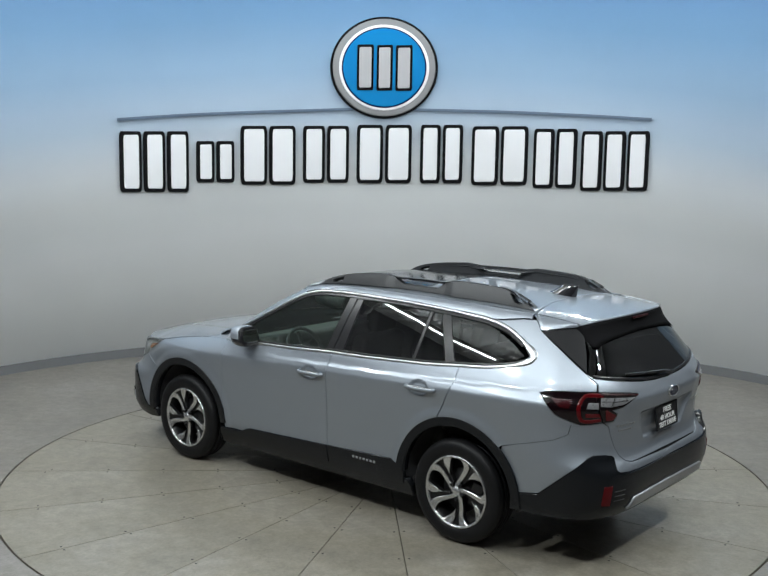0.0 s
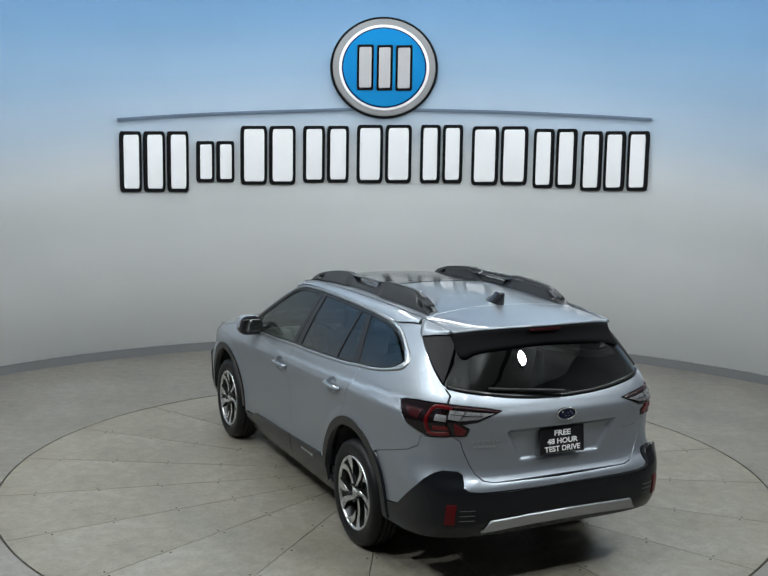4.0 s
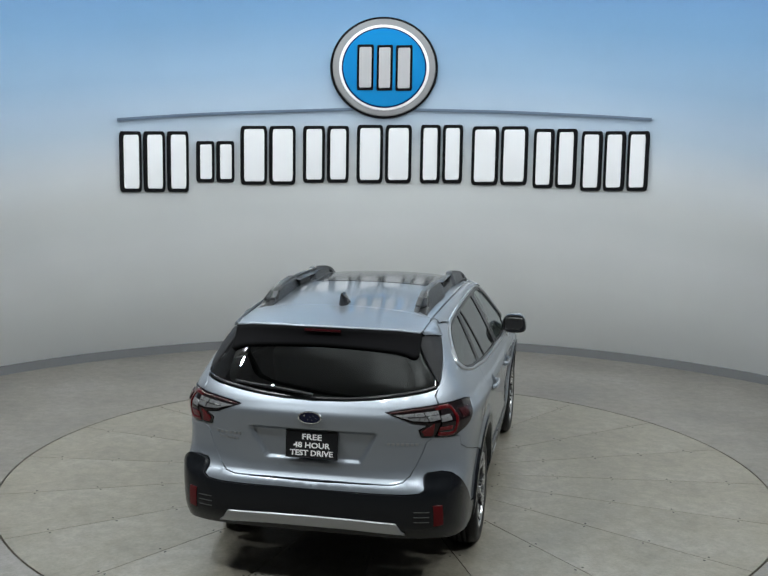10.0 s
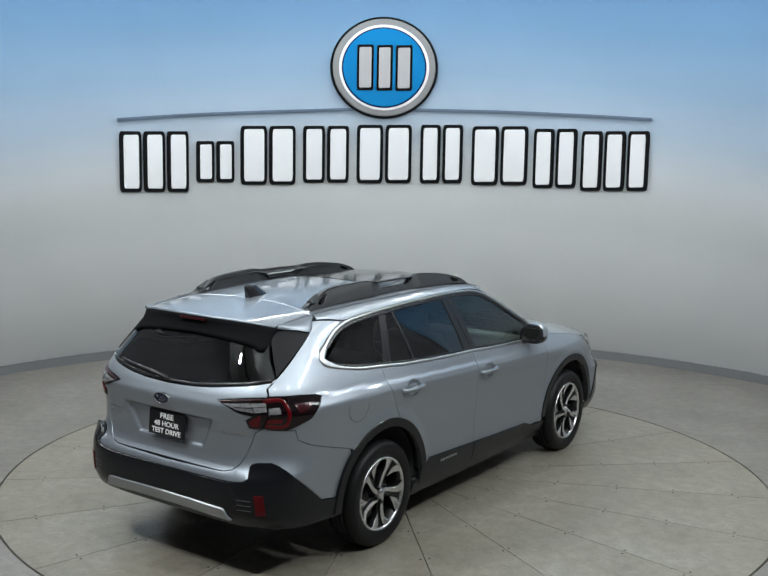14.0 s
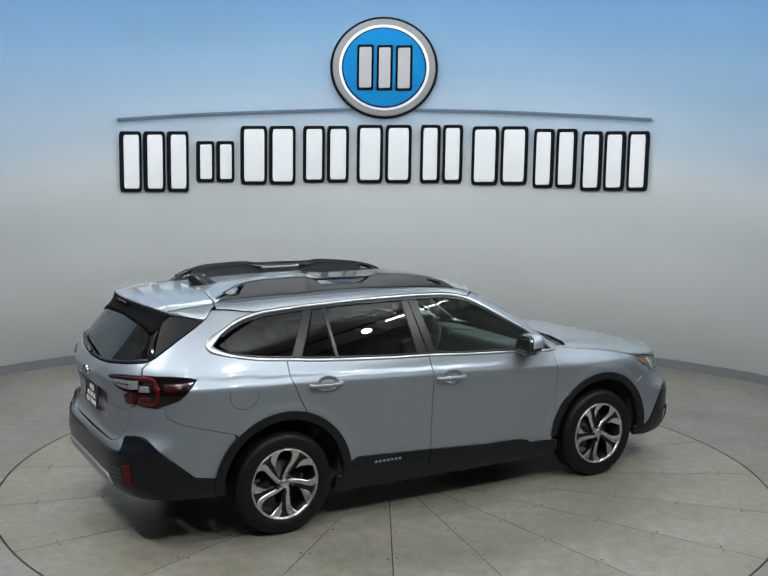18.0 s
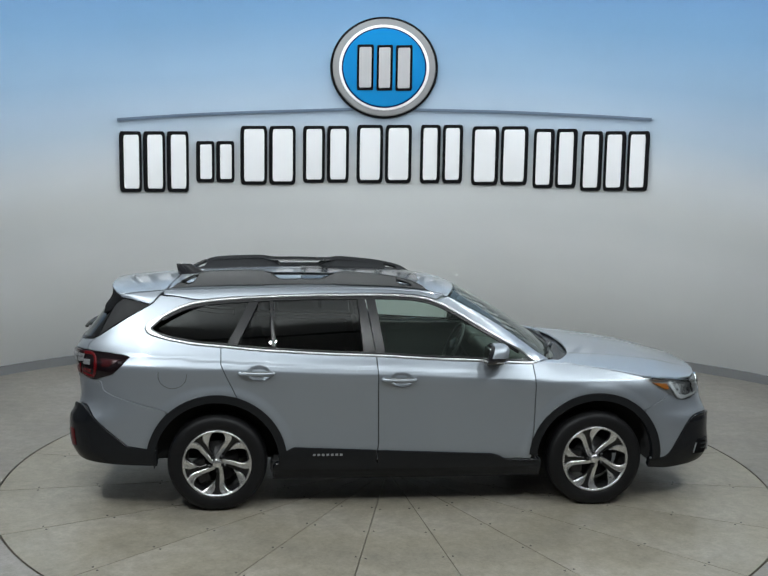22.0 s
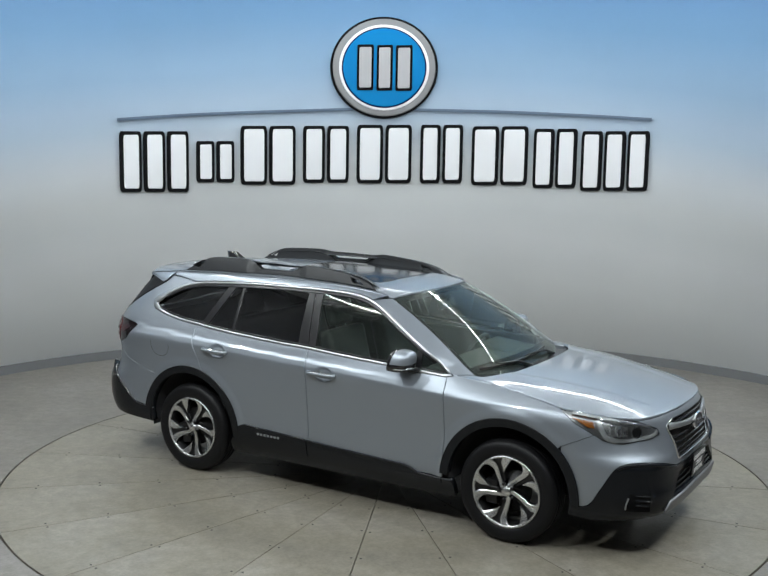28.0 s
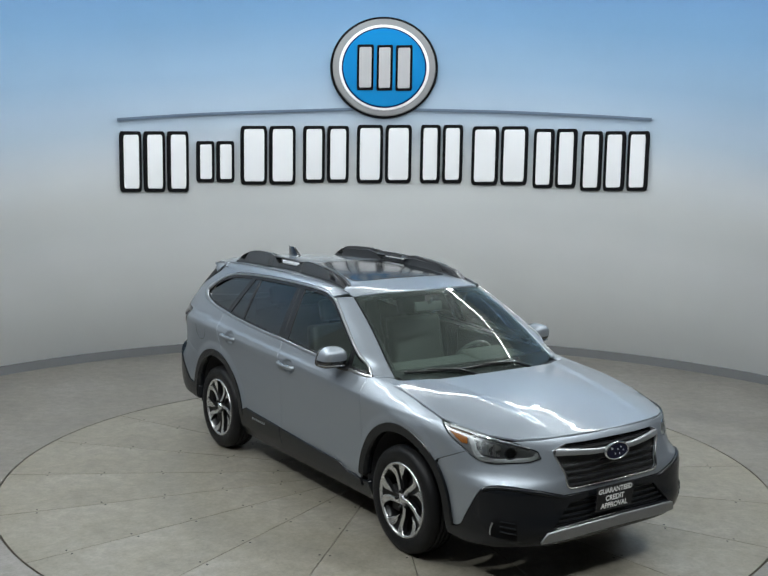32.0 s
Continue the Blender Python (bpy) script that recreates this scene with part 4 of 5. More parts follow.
skin("glass_border", [(0, -.055), (-.40, -.055), (-.60, -.03), (-.635, 0), (-.635, .04), (-.56, .062), (-.3, .082), (0, .088)], screen, PIANO, WINDSCREEN, "black printed lower border", centre=lambda r: np.abs(r[:, 0]) < 1e-4, gap=.001, depth=.002, lift=-.006)
skin("cowl", cowl, top_of(lambda x, y: 1.058 - .02 * np.abs(y) + 0 * x), CLAD, CAR, "black plastic cowl below the windscreen", centre=on_axis, depth=.03)

roof_front = [(screen_point(a, 1.0)[0], screen_point(a, 1.0)[1]) for a in np.linspace(0, -.97, 9)]
roof_line = [(x, -float(roof_half(x)) + .004) for x in np.linspace(.28, -1.74, 24)]
SUN_X0, SUN_X1, SUN_Y = .10, -.78, .43
roof_poly = [(p[0] - .004, p[1]) for p in roof_front] + roof_line + [(-1.725, -.42), (-1.70, -.2), (-1.695, 0)]
skin("roof", roof_poly, ROOF, PAINT, CAR, centre=on_axis)
sun = [(SUN_X0 + .03, 0), (SUN_X0 + .015, -.3), (SUN_X0 - .02, -SUN_Y + .03), (SUN_X0 - .06, -SUN_Y), (SUN_X1 + .04, -SUN_Y), (SUN_X1, -SUN_Y + .05), (SUN_X1, 0)]
skin("sunroof", sun, ROOF, ROOF_GLASS, CAR, "dark glass sunroof panel", centre=on_axis, lift=.003, depth=.01)


# strip between the side glass and the roof, and the windscreen pillar
def roof_strip(u, v):
    """u along x, v from 0 at the glass to .13 at the roof's edge."""
    u, v = np.broadcast_arrays(np.asarray(u, float), np.asarray(v, float))
    z0 = np.where(u < -1.485, 1.488 + .027 * ramp01(u, -1.485, -1.74) * 1.0, glass_top_z(u) + .004)
    z0 = np.minimum(z0, roof_side(u) - .022 + .012 * ramp01(u, -1.85, -2.05))
    y0 = -np.maximum(side_y(u, z0), roof_half(u) + .013 - .009 * ramp01(u, -1.85, -2.05))
    y1, z1 = -roof_half(u), roof_side(u)
    t = np.clip(v / .13, -.1, 1.1)
    bulge = .005 * np.sin(math.pi * np.clip(t, 0, 1))
    return np.stack([u, y0 + (y1 - y0) * t - bulge * .7, z0 + (z1 - z0) * t + bulge], -1)


strip = [(x, 0) for x in np.linspace(.19, -1.76, 30)] + [(x, .13) for x in np.linspace(-1.76, .27, 30)]
skin("roof_side", strip, roof_strip, PAINT, CAR, sides="RL", gap=.0015, out=-1.0)


def pillar(u, v):
    """u from 0 at the cowl to .85 at the roof, v from 0 at the side glass to .1 at the windscreen."""
    u, v = np.broadcast_arrays(np.asarray(u, float), np.asarray(v, float))
    t, w = np.clip(u / .85, -.02, 1.02), np.clip(v / .1, -.1, 1.1)
    x0 = .935 + (.185 - .935) * t
    z0 = glass_top_z(x0) + .004
    y0 = -side_y(x0, z0)
    p1 = screen_point(-np.ones_like(t), t)
    foot = ramp01(t, .10, -.02)
    p1 = p1 + np.stack([.03 * foot, 0 * foot, -.01 * foot], -1)
    p0 = np.stack([x0, y0, z0], -1)
    bulge = .009 * np.sin(math.pi * np.clip(w, 0, 1))[..., None] * np.array([.35, -.6, .55])
    return p0 + (p1 - p0) * w[..., None] + bulge


skin("windscreen_pillar", [(0, 0), (.85, 0), (.85, .1), (0, .1)], pillar, PAINT, CAR, sides="RL", gap=.0015, out=-1.0)

# spoiler
spoil = [(-1.704, 0), (-1.709, -.2), (-1.733, -.42), (-1.752, -.575), (-1.80, -.583), (-1.88, -.5805), (-2.00, -.5755), (-2.075, -.567), (-2.115, -.50), (-2.165, -.35), (-2.195, -.15), (-2.20, 0)]
SPOILER = skin("roof_spoiler", spoil, ROOF, PAINT, CAR, "silver roof spoiler with a black underside", centre=on_axis, depth=.016, step=.03)[0]

# black underside: it falls from the trailing edge to the glass and ends in a fin on either side
bm = bmesh.new()
trail_x = smooth_line([(0, -2.197), (.15, -2.192), (.35, -2.162), (.50, -2.112), (.563, -2.078), (.575, -2.062)])
foot_z = smooth_line([(0, 1.432), (.25, 1.424), (.42, 1.412), (.50, 1.398), (.555, 1.378), (.575, 1.385)])
rows = []
for y in np.linspace(-.572, .572, 61):
    a, z1 = abs(float(y)), float(foot_z(abs(y)))
    top = np.array([float(trail_x(a)), float(y), float(roof_z(float(trail_x(a)), a)) - .012])
    foot = band(at_y(a, z1), z1) * [1, 0, 1] + [-.008, float(y), 0]
    rows.append([bm.verts.new(Vector(top + [.20, 0, .004]))] + [bm.verts.new(Vector(top + (foot - top) * t + [.016 * math.sin(math.pi * t), 0, 0])) for t in (0, .2, .4, .6, .8, 1)] + [bm.verts.new(Vector(foot + [.03, 0, .01]))])
for r0, r1 in zip(rows, rows[1:]):
    for k in range(7):
        bm.faces.new((r0[k], r0[k + 1], r1[k + 1], r1[k]))
bm.faces.new(rows[0]), bm.faces.new(rows[-1][::-1])
part("underside", bm, MATT, SPOILER, "black spoiler underside with end fins", True)


def spoiler_round(u, v):
    """The spoiler's rounded flank: v from 0 below to .13 at the roof's edge."""
    u, v = np.broadcast_arrays(np.asarray(u, float), np.asarray(v, float))
    t = np.clip(v / .13, -.1, 1.1)
    low = np.where(u > -1.848, 1.458 + (u + 1.848) * 1.02, 1.458 + (-1.848 - u) * .21)
    low = np.minimum(low, roof_side(u) - .008)
    foot = np.maximum(side_y(u, low) + .003, roof_half(u) + .004)
    drop = roof_side(u) - low
    bulge = np.sin(math.pi * np.clip(t, 0, 1)) * np.minimum(.16 * drop, .012)
    return np.stack([u, -(foot + (roof_half(u) - foot) * t + bulge), low + drop * t + .6 * bulge], -1)


edge = [(x, 0) for x in np.linspace(-1.763, -2.065, 14)] + [(x, .13) for x in np.linspace(-2.068, -1.763, 14)]
skin("spoiler_side", edge, spoiler_round, PAINT, SPOILER, sides="RL", gap=.0004, out=-1.0, depth=.012)
bm = bmesh.new()
box(bm, (.012, .22, .014), pose(-2.200, 0, 1.522), .003)
part("brake_lamp", bm, DIM_RED, SPOILER, "dark red high-level brake lamp")


# ---- black lower cladding ----
def clad(name, poly, depth=.045, lift=.012, label="", **kw):
    return skin(name, poly, band, CLAD, CAR, label, depth=depth, lift=lift, **kw)


for c, ends, name in ((FC, (-2, 176), "front_arch_trim"), (RC, (4, 182), "rear_arch_trim")):
    ring = arc(*c, ARCH_OUT, *ends, 40) + arc(*c, ARCH_IN, ends[1], ends[0], 40)
    clad(name, ring, .07, .020, sides="RL", step=.03)
low_f = [(-.233, .30), (-.233, .443), (.601, .406), (.66, .388), (.708, .362), (.885, .356), (.885, .30)]
low_r = [(-.93, .30), (-.945, .405), (-.875, .452), (-.829, .471), (-.741, .466), (-.238, .444), (-.238, .30)]
clad("door_cladding", low_f, .03, .016, sides="RL", step=.03)
CLAD_R = clad("door_cladding", low_r, .03, .016, sides="RL", step=.03)
clad("sill", [(-.985, .215), (-.985, .30), (-.96, .34), (.96, .35), (.975, .30), (.975, .215)], .05, .006, sides="RL")
front_clad = [(s, z - .002) for s, z in front_low] + [(1.79, .268), (1.93, .255), (2.14, .275), (2.30, .295), (2.42, .30), (2.55, .295), nose_at(.295)]
front_clad = front_clad[:-1] + nose_line_z(.295, .412) + [(2.80, .410), (2.545, .400), (2.60, .46), (2.66, .53), (2.80, .547)] + nose_line_z(.550, .586)
FRONT_CLAD = clad("front_bumper_cladding", front_clad, .05, .008, centre=on_nose, step=.03)[0]
trim("upper_lip", [(s, z - .014) for s, z in front_low[:16]], band, .020, CLAD, FRONT_CLAD, lift=.014, label="rounded black upper lip")
rear_clad = [(s, z - .002) for s, z in back_low] + [(-1.79, .335), (-2.05, .345), (-2.28, .362), (-2.42, .375), (-2.55, .375)] + tail_line(.372, .642)


def horn(p):
    """The upper corners of the rear cladding stand upright, proud of the paint."""
    return .034 * ramp01(p[:, 2], .64, .757) * ramp01(np.abs(p[:, 1]), .50, .64) * ramp01(-p[:, 0], 2.12, 2.26)


REAR_CLAD = clad("rear_bumper_cladding", rear_clad, .05, .010, centre=on_tail, step=.025, relief=horn)[0]
skid_f = [(2.44, .322), (2.50, .386), (2.60, .397), (2.82, .402), *nose_line_z(.403, .335), (2.82, .334), (2.58, .328)]
skin("front_skid_plate", skid_f, band, SATIN_SHADED, CAR, "satin silver skid strip", lift=.024, depth=.03, centre=on_nose, step=.03)
skid_b = [(at_y(.53, .432), .432), (at_y(.50, .478), .478), (at_y(.25, .485), .485), *tail_line(.487, .425), (at_y(.25, .424), .424), (at_y(.555, .412), .412)]
skin("rear_skid_plate", skid_b, band, SATIN, CAR, "satin silver skid strip", lift=.026, depth=.03, centre=on_tail, step=.03)

# inner black shell behind the gaps, wheel wells and floor pan
shell = (nose_line_z(.30, .88) + [(2.3, .86), (2.0, .89), (1.72, .93)] + [(x, float(fender_z(x)) - .03) for x in (1.5, 1.2, .95)] + [(s, z - .03) for s, z in BELT[::-1][1:-1]] + [(-1.9, 1.27), (-2.02, 1.30), (-2.2, 1.20), (-2.35, 1.12), (-2.7, 1.12), *tail_line(1.12, .38), (-1.83, .36)]
         + arc(*RC, ARCH_IN + .01, 180, 0, 24) + [(-.93, .28), (.93, .28)] + arc(*FC, ARCH_IN + .01, 180, 0, 24) + [(1.83, .30)])
skin("inner_shell", shell, band, UNDER, CAR, "black inner body", lift=-.03, depth=.01, sides="RL", step=.08, edge=.05, gap=.0)
for c in (FC, RC):
    for side in (-1, 1):
        bm = bmesh.new()
        prof = arc(*c, ARCH_IN + .012, -8, 188, 30)
        rows = [[bm.verts.new((x, side * y, z)) for x, z in prof] for y in (.845, .56)]
        for i in range(len(prof) - 1):
            bm.faces.new((rows[0][i], rows[0][i + 1], rows[1][i + 1], rows[1][i]))
        bm.faces.new(rows[1])
        part("wheel_liner", bm, LINER, CAR, "black wheel arch liner", True)
bm = bmesh.new()
box(bm, (2.0, 1.56, .10), pose(0, 0, .285), .03)
box(bm, (4.3, 1.08, .16), pose(-.05, 0, .36), .03)
box(bm, (.5, 1.3, .12), pose(-2.1, 0, .44), .03)
box(bm, (.45, 1.3, .12), pose(2.05, 0, .38), .03)
part("underbody", bm, UNDER, CAR, "black underbody pan")
# ---- side glass, pillars and bright trim ----
def pane_of(name, poly, mat, label, lift=-.008):
    return skin(name, poly, band, mat, CAR, label, sides="RL", gap=.001, depth=.004, lift=lift, step=.03, even=.02)


quarter_pane = [(-1.790, 1.306), (-1.725, 1.266), (-1.64, 1.245), (-1.565, 1.229), (-1.44, 1.212), (-1.312, 1.200), (-1.218, 1.352), (-1.150, 1.492), (-1.303, 1.480), (-1.42, 1.464), (-1.516, 1.440), (-1.60, 1.406), (-1.671, 1.373)]
pane_of("quarter_window", quarter_pane, TINT, "dark privacy glass quarter window")
small = [(-1.228, 1.185), (-.990, 1.174), (-1.012, 1.496), (-1.068, 1.494)]
pane_of("rear_door_vent_window", small, TINT, "dark privacy glass vent window")
main = [(-.958, 1.172)] + belt_line(-.95, -.345, 8, -.014) + [(-.380, 1.512)] + top_line(-.40, -.985, 8, .018)
pane_of("rear_door_window", main, TINT, "dark privacy glass door window")
front_pane = [(-.178, 1.136)] + belt_line(-.17, .66, 10, -.014) + [(.642, 1.222)] + top_line(.62, -.20, 18, .02) + [(-.246, 1.512)]
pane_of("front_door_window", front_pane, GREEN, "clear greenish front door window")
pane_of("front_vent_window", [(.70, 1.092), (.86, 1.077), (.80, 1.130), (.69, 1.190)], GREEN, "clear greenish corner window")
# pillar covers
for name, poly in (("b_pillar_rear_cover", [(-.341, 1.142), (-.253, 1.137), (-.326, 1.528), (-.378, 1.527)]), ("b_pillar_front_cover", [(-.246, 1.137), (-.182, 1.134), (-.252, 1.528), (-.319, 1.529)]),
                   ("c_pillar_cover", [(-1.306, 1.196), (-1.234, 1.192), (-1.075, 1.500), (-1.146, 1.498)]), ("window_bar", [(-.987, 1.178), (-.961, 1.178), (-.986, 1.503), (-1.010, 1.502)]),
                   ("mirror_sail", [(.655, 1.095), (.695, 1.093), (.685, 1.195), (.645, 1.218)])):
    skin(name, poly, band, PILLAR, CAR, "dark satin pillar cover", sides="RL", gap=.001, depth=.01, lift=-.002)
# black frame behind the bright surround
lip = curve_points(BELT[:-1], 4)[1:] + curve_points(GLASS_TOP, 4)[:-1]
trim("window_surround", lip, band, [.018 + .036 * math.exp(-(math.dist(p, (-1.845, 1.312)) / .075) ** 2) + (.005 if p[0] < -1.2 and p[1] > 1.33 else 0) for p in lip], BRIGHT, CAR, lift=.008, closed=True, label="satin chrome window surround")
inner = curve_points([(s, z + .017) for s, z in BELT[1:-1]], 4)
trim("belt_seal", inner, band, .014, PILLAR, CAR, lift=.002, label="black window seal")
inner = curve_points([(s, z - .019) for s, z in GLASS_TOP[1:-1]], 4)
trim("upper_seal", inner, band, .024, PILLAR, CAR, lift=.0, label="black window seal")

# ---- wheels: 18-inch alloys with five spokes and five short fins ----
def wheel(side):
    root = bpy.data.objects.new("wheel", None)
    scene.collection.objects.link(root)
    bm = bmesh.new()
    prof = [(.243, -.205), (.262, -.212), (.30, -.218), (.325, -.214), (.342, -.200), (.351, -.175), (.353, -.148), (.346, -.146), (.346, -.140), (.354, -.138), (.354, -.114), (.347, -.112), (.347, -.106), (.354, -.104), (.354, -.080), (.346, -.078), (.346, -.072), (.353, -.070), (.351, -.045), (.343, -.020), (.327, -.006), (.305, .000), (.278, -.002), (.258, -.006), (.247, -.012), (.243, -.024)]
    lathe(bm, prof, 72)
    part("tyre", bm, RUBBER, root, "black rubber tyre", True)
    bm = bmesh.new()
    lathe(bm, [(.243, -.215), (.236, -.20), (.215, -.19), (.213, -.06), (.226, -.03), (.238, -.014), (.2435, -.010), (.2445, -.016)], 64)
    part("rim_barrel", bm, GUNMETAL, root, "dark grey rim barrel", True)
    bm = bmesh.new()
    lathe(bm, [(.2445, -.016), (.2440, -.006), (.237, -.0055), (.2305, -.0085), (.228, -.022)], 64)
    part("rim_lip", bm, ALLOY, root, "bright machined rim lip", True)
    def blade(name, base, rows, sink, label):
        """A blade of the wheel's face; rows: radius and the two edges, in degrees from the unit's heading."""
        bm = bmesh.new()
        lines = []
        for r, e0, e1 in rows:
            y = -.012 - .020 * math.sin(math.pi * min(r / .237 * 1.05, 1)) + .004 * max(r - .2, 0) / .037 - sink
            e0, e1 = radians(e0), radians(e1)
            line = []
            for t, dy in ((-.03, .034), (.0, .003), (.12, 0), (.5, .0012), (.88, 0), (1.0, .003), (1.03, .034)):
                b = base + e0 + (e1 - e0) * t
                line.append(bm.verts.new((r * math.cos(b), y - dy, r * math.sin(b))))
            lines.append(line)
        for r0, r1 in zip(lines, lines[1:]):
            for q in range(6):
                bm.faces.new((r0[q], r0[q + 1], r1[q + 1], r1[q]))
        bm.faces.new(lines[0]), bm.faces.new(lines[-1][::-1])
        bmesh.ops.recalc_face_normals(bm, faces=bm.faces)
        me = bpy.data.meshes.new(name)
        bm.to_mesh(me)
        bm.free()
        me.materials.append(GUNMETAL if sink else ALLOY), me.materials.append(GUNMETAL)
        for f in me.polygons:
            f.material_index = 0 if abs(f.normal.y) > .62 else 1
        ob = new(name, me)
        ob.parent, ob["label"] = root, label

    # edges in degrees from the heading of the dark slot between a spoke and its fin
    inner = smooth_line([(.035, -13), (.050, -14), (.065, -13.5), (.085, -11), (.11, -9), (.135, -7.6), (.155, -6.6), (.172, -6.2), (.188, -6.2), (.200, -6.6), (.210, -7.4), (.220, -9.5), (.233, -10)])
    outer = smooth_line([(.035, -62), (.050, -50), (.065, -40), (.085, -31), (.11, -25.5), (.135, -21.6), (.155, -19), (.172, -18.4), (.188, -19.3), (.200, -20.8), (.212, -22.6), (.222, -25), (.233, -30)])
    fin_in = smooth_line([(.124, 4.6), (.145, 4.9), (.16, 4.6), (.175, 4.2), (.19, 4.6), (.205, 5.6), (.220, 9), (.233, 9.5)])
    fin_out = smooth_line([(.124, 5.2), (.134, 7.6), (.145, 10.4), (.16, 13.6), (.175, 16.6), (.19, 19.4), (.203, 21.8), (.214, 23.8), (.224, 26), (.233, 30)])
    for k in range(5):
        a = 2 * math.pi * k / 5 + math.pi / 2 + radians(18)
        blade("spoke", a, [(r, float(outer(r)), float(inner(r))) for r in (.035, .05, .065, .085, .11, .135, .155, .172, .188, .2, .21, .219, .226, .233)], 0, "machined alloy spoke with dark flanks")
        blade("spoke_fin", a, [(r, float(fin_in(r)), float(fin_out(r))) for r in (.124, .134, .145, .16, .175, .19, .204, .214, .224, .233)], 0, "short machined alloy fin")
        blade("spoke_web", a, [(r, float(inner(r)) - 2, 4.5 if r < .2 else float(fin_in(r)) + 1) for r in (.07, .09, .115, .14, .165, .19, .207, .22, .231)], .014, "dark recessed web")
        bm = bmesh.new()
        b = a - radians(2)
        lathe(bm, [(.011, -.035), (.011, -.012), (.008, -.008), (.0, -.007)], 8)
        bmesh.ops.translate(bm, verts=bm.verts, vec=(.056 * math.cos(b), .004, .056 * math.sin(b)))
        part("wheel_nut", bm, GUNMETAL, root, "black wheel nut", True)
    bm = bmesh.new()
    lathe(bm, [(.038, -.05), (.036, -.022), (.030, -.013), (.027, -.010), (.0, -.009)], 32)
    part("hub_cap", bm, ALLOY, root, "", True)
    bm = bmesh.new()
    lathe(bm, [(.150, -.10), (.150, -.085), (.06, -.085), (.06, -.07), (.0, -.07)], 40)
    part("brake_disc", bm, STEEL, root, "", True)
    bm = bmesh.new()
    box(bm, (.09, .06, .17), pose(-.125, -.085, .03), .015)
    part("brake_caliper", bm, GUNMETAL, root)
    root["label"] = "five-spoke machined alloy wheel with short fins"
    return root


proto = wheel(1)
for x, z, stands in ((1.374, .349, (-28, 180)), (-1.374, .349, (-17, 197))):
    for side, spin in zip((1, -1), stands):
        turn = pose(x, .893 * side, z, 0, spin, 0 if side == 1 else 180)
        if x > 0 and side == 1:
            proto.parent = CAR
            proto.matrix_basis = turn
        else:
            w = copy_thing(proto, turn)
            w.parent = CAR

# ---- lamps ----
def lens(name, poly, mat, parent, lift, sides, label="", depth=.006):
    """One piece for each side, under the lamp of that side."""
    for k, side in enumerate(sides):
        skin(name, poly, band, mat, parent[k], label, sides=side, lift=lift, depth=depth, gap=.001, step=.03)


def bar(name, line, width, mat, parent, lift, label=""):
    for k, side in enumerate("RL"):
        trim(name, line, band, width, mat, parent[k], lift=lift, sides=side, label=label)


OUT = skin("tail_lamp", TAIL_LAMP_OUT, band, RED_DARK, CAR, "smoked red wrap-round tail lamp", sides="RL", lift=.004, step=.03)
IN = skin("tailgate_lamp", TAIL_LAMP_IN, band, RED_DARK, CAR, "smoked red and clear tailgate lamp", sides="RL", lift=.004, step=.03)
bar("red_bar", curve_points([(-2.360, 1.122), (-2.27, 1.126), (-2.238, 1.105), (-2.232, 1.05), (-2.245, .985), (-2.28, .968), (-2.372, .976)], 5), .028, RED, OUT, .008, "dark red C-shaped light bar")
lens("clear_lens", [(-2.280, 1.084), (-2.345, 1.082), (-2.356, 1.046), (-2.280, 1.048)], CLEAR_LENS, OUT, .010, "RL", "clear silver reversing lens")
lens("lower_lens", [(-2.275, 1.020), (-2.362, 1.018), (-2.374, .998), (-2.275, .995)], RED, OUT, .009, "RL")
lens("side_reflector", [(-2.045, 1.095), (-2.185, 1.098), (-2.175, 1.045), (-2.12, 1.050)], DIM_RED, OUT, .009, "RL", "dark red side reflector")
lens("clear_lens", [(-2.345, 1.112), (-2.46, 1.107), (-2.555, 1.100), (-2.617, 1.096), (-2.53, 1.066), (-2.43, 1.056), (-2.36, 1.062)], CLEAR_LENS, IN, .010, "RL", "clear silver indicator lens")
bar("divider", [(-2.362, 1.088), (-2.46, 1.083), (-2.545, 1.083)], .006, PIANO, IN, .0125)
bar("divider", [(-2.44, 1.108), (-2.436, 1.08), (-2.432, 1.06)], .006, PIANO, IN, .0125)
bar("red_bar", curve_points([(-2.338, 1.131), (-2.46, 1.124), (-2.56, 1.113), (-2.632, 1.104)], 4), .010, DIM_RED, IN, .012, "thin dark red light bar")
lens("red_lens", [(-2.402, 1.045), (-2.432, 1.028), (-2.474, 1.002), (-2.455, .972), (-2.404, .972)], RED, IN, .010, "RL")

LAMP_BED = material("lamp_bed", (.32, .325, .33), .28, .6)
REFLECTOR = grain(material("reflector_silver", (.74, .75, .76), .2, .85, coat=.4), 30, 0, .22, .38)
HEAD = skin("head_lamp", HEADLAMP, band, LAMP_BED, CAR, "clear head lamp with a C-shaped light bar", sides="RL", lift=-.012, step=.03)
bar("chrome_strip", curve_points([(1.80, .936), (1.875, .928), (2.02, .910), (2.20, .882), (2.33, .853)], 5), .024, CHROME, HEAD, .003)
lens("amber_lens", [(1.80, .914), (1.87, .903), (1.938, .893), (1.952, .853), (1.913, .855), (1.855, .884)], AMBER, HEAD, -.002, "RL", "amber side indicator")
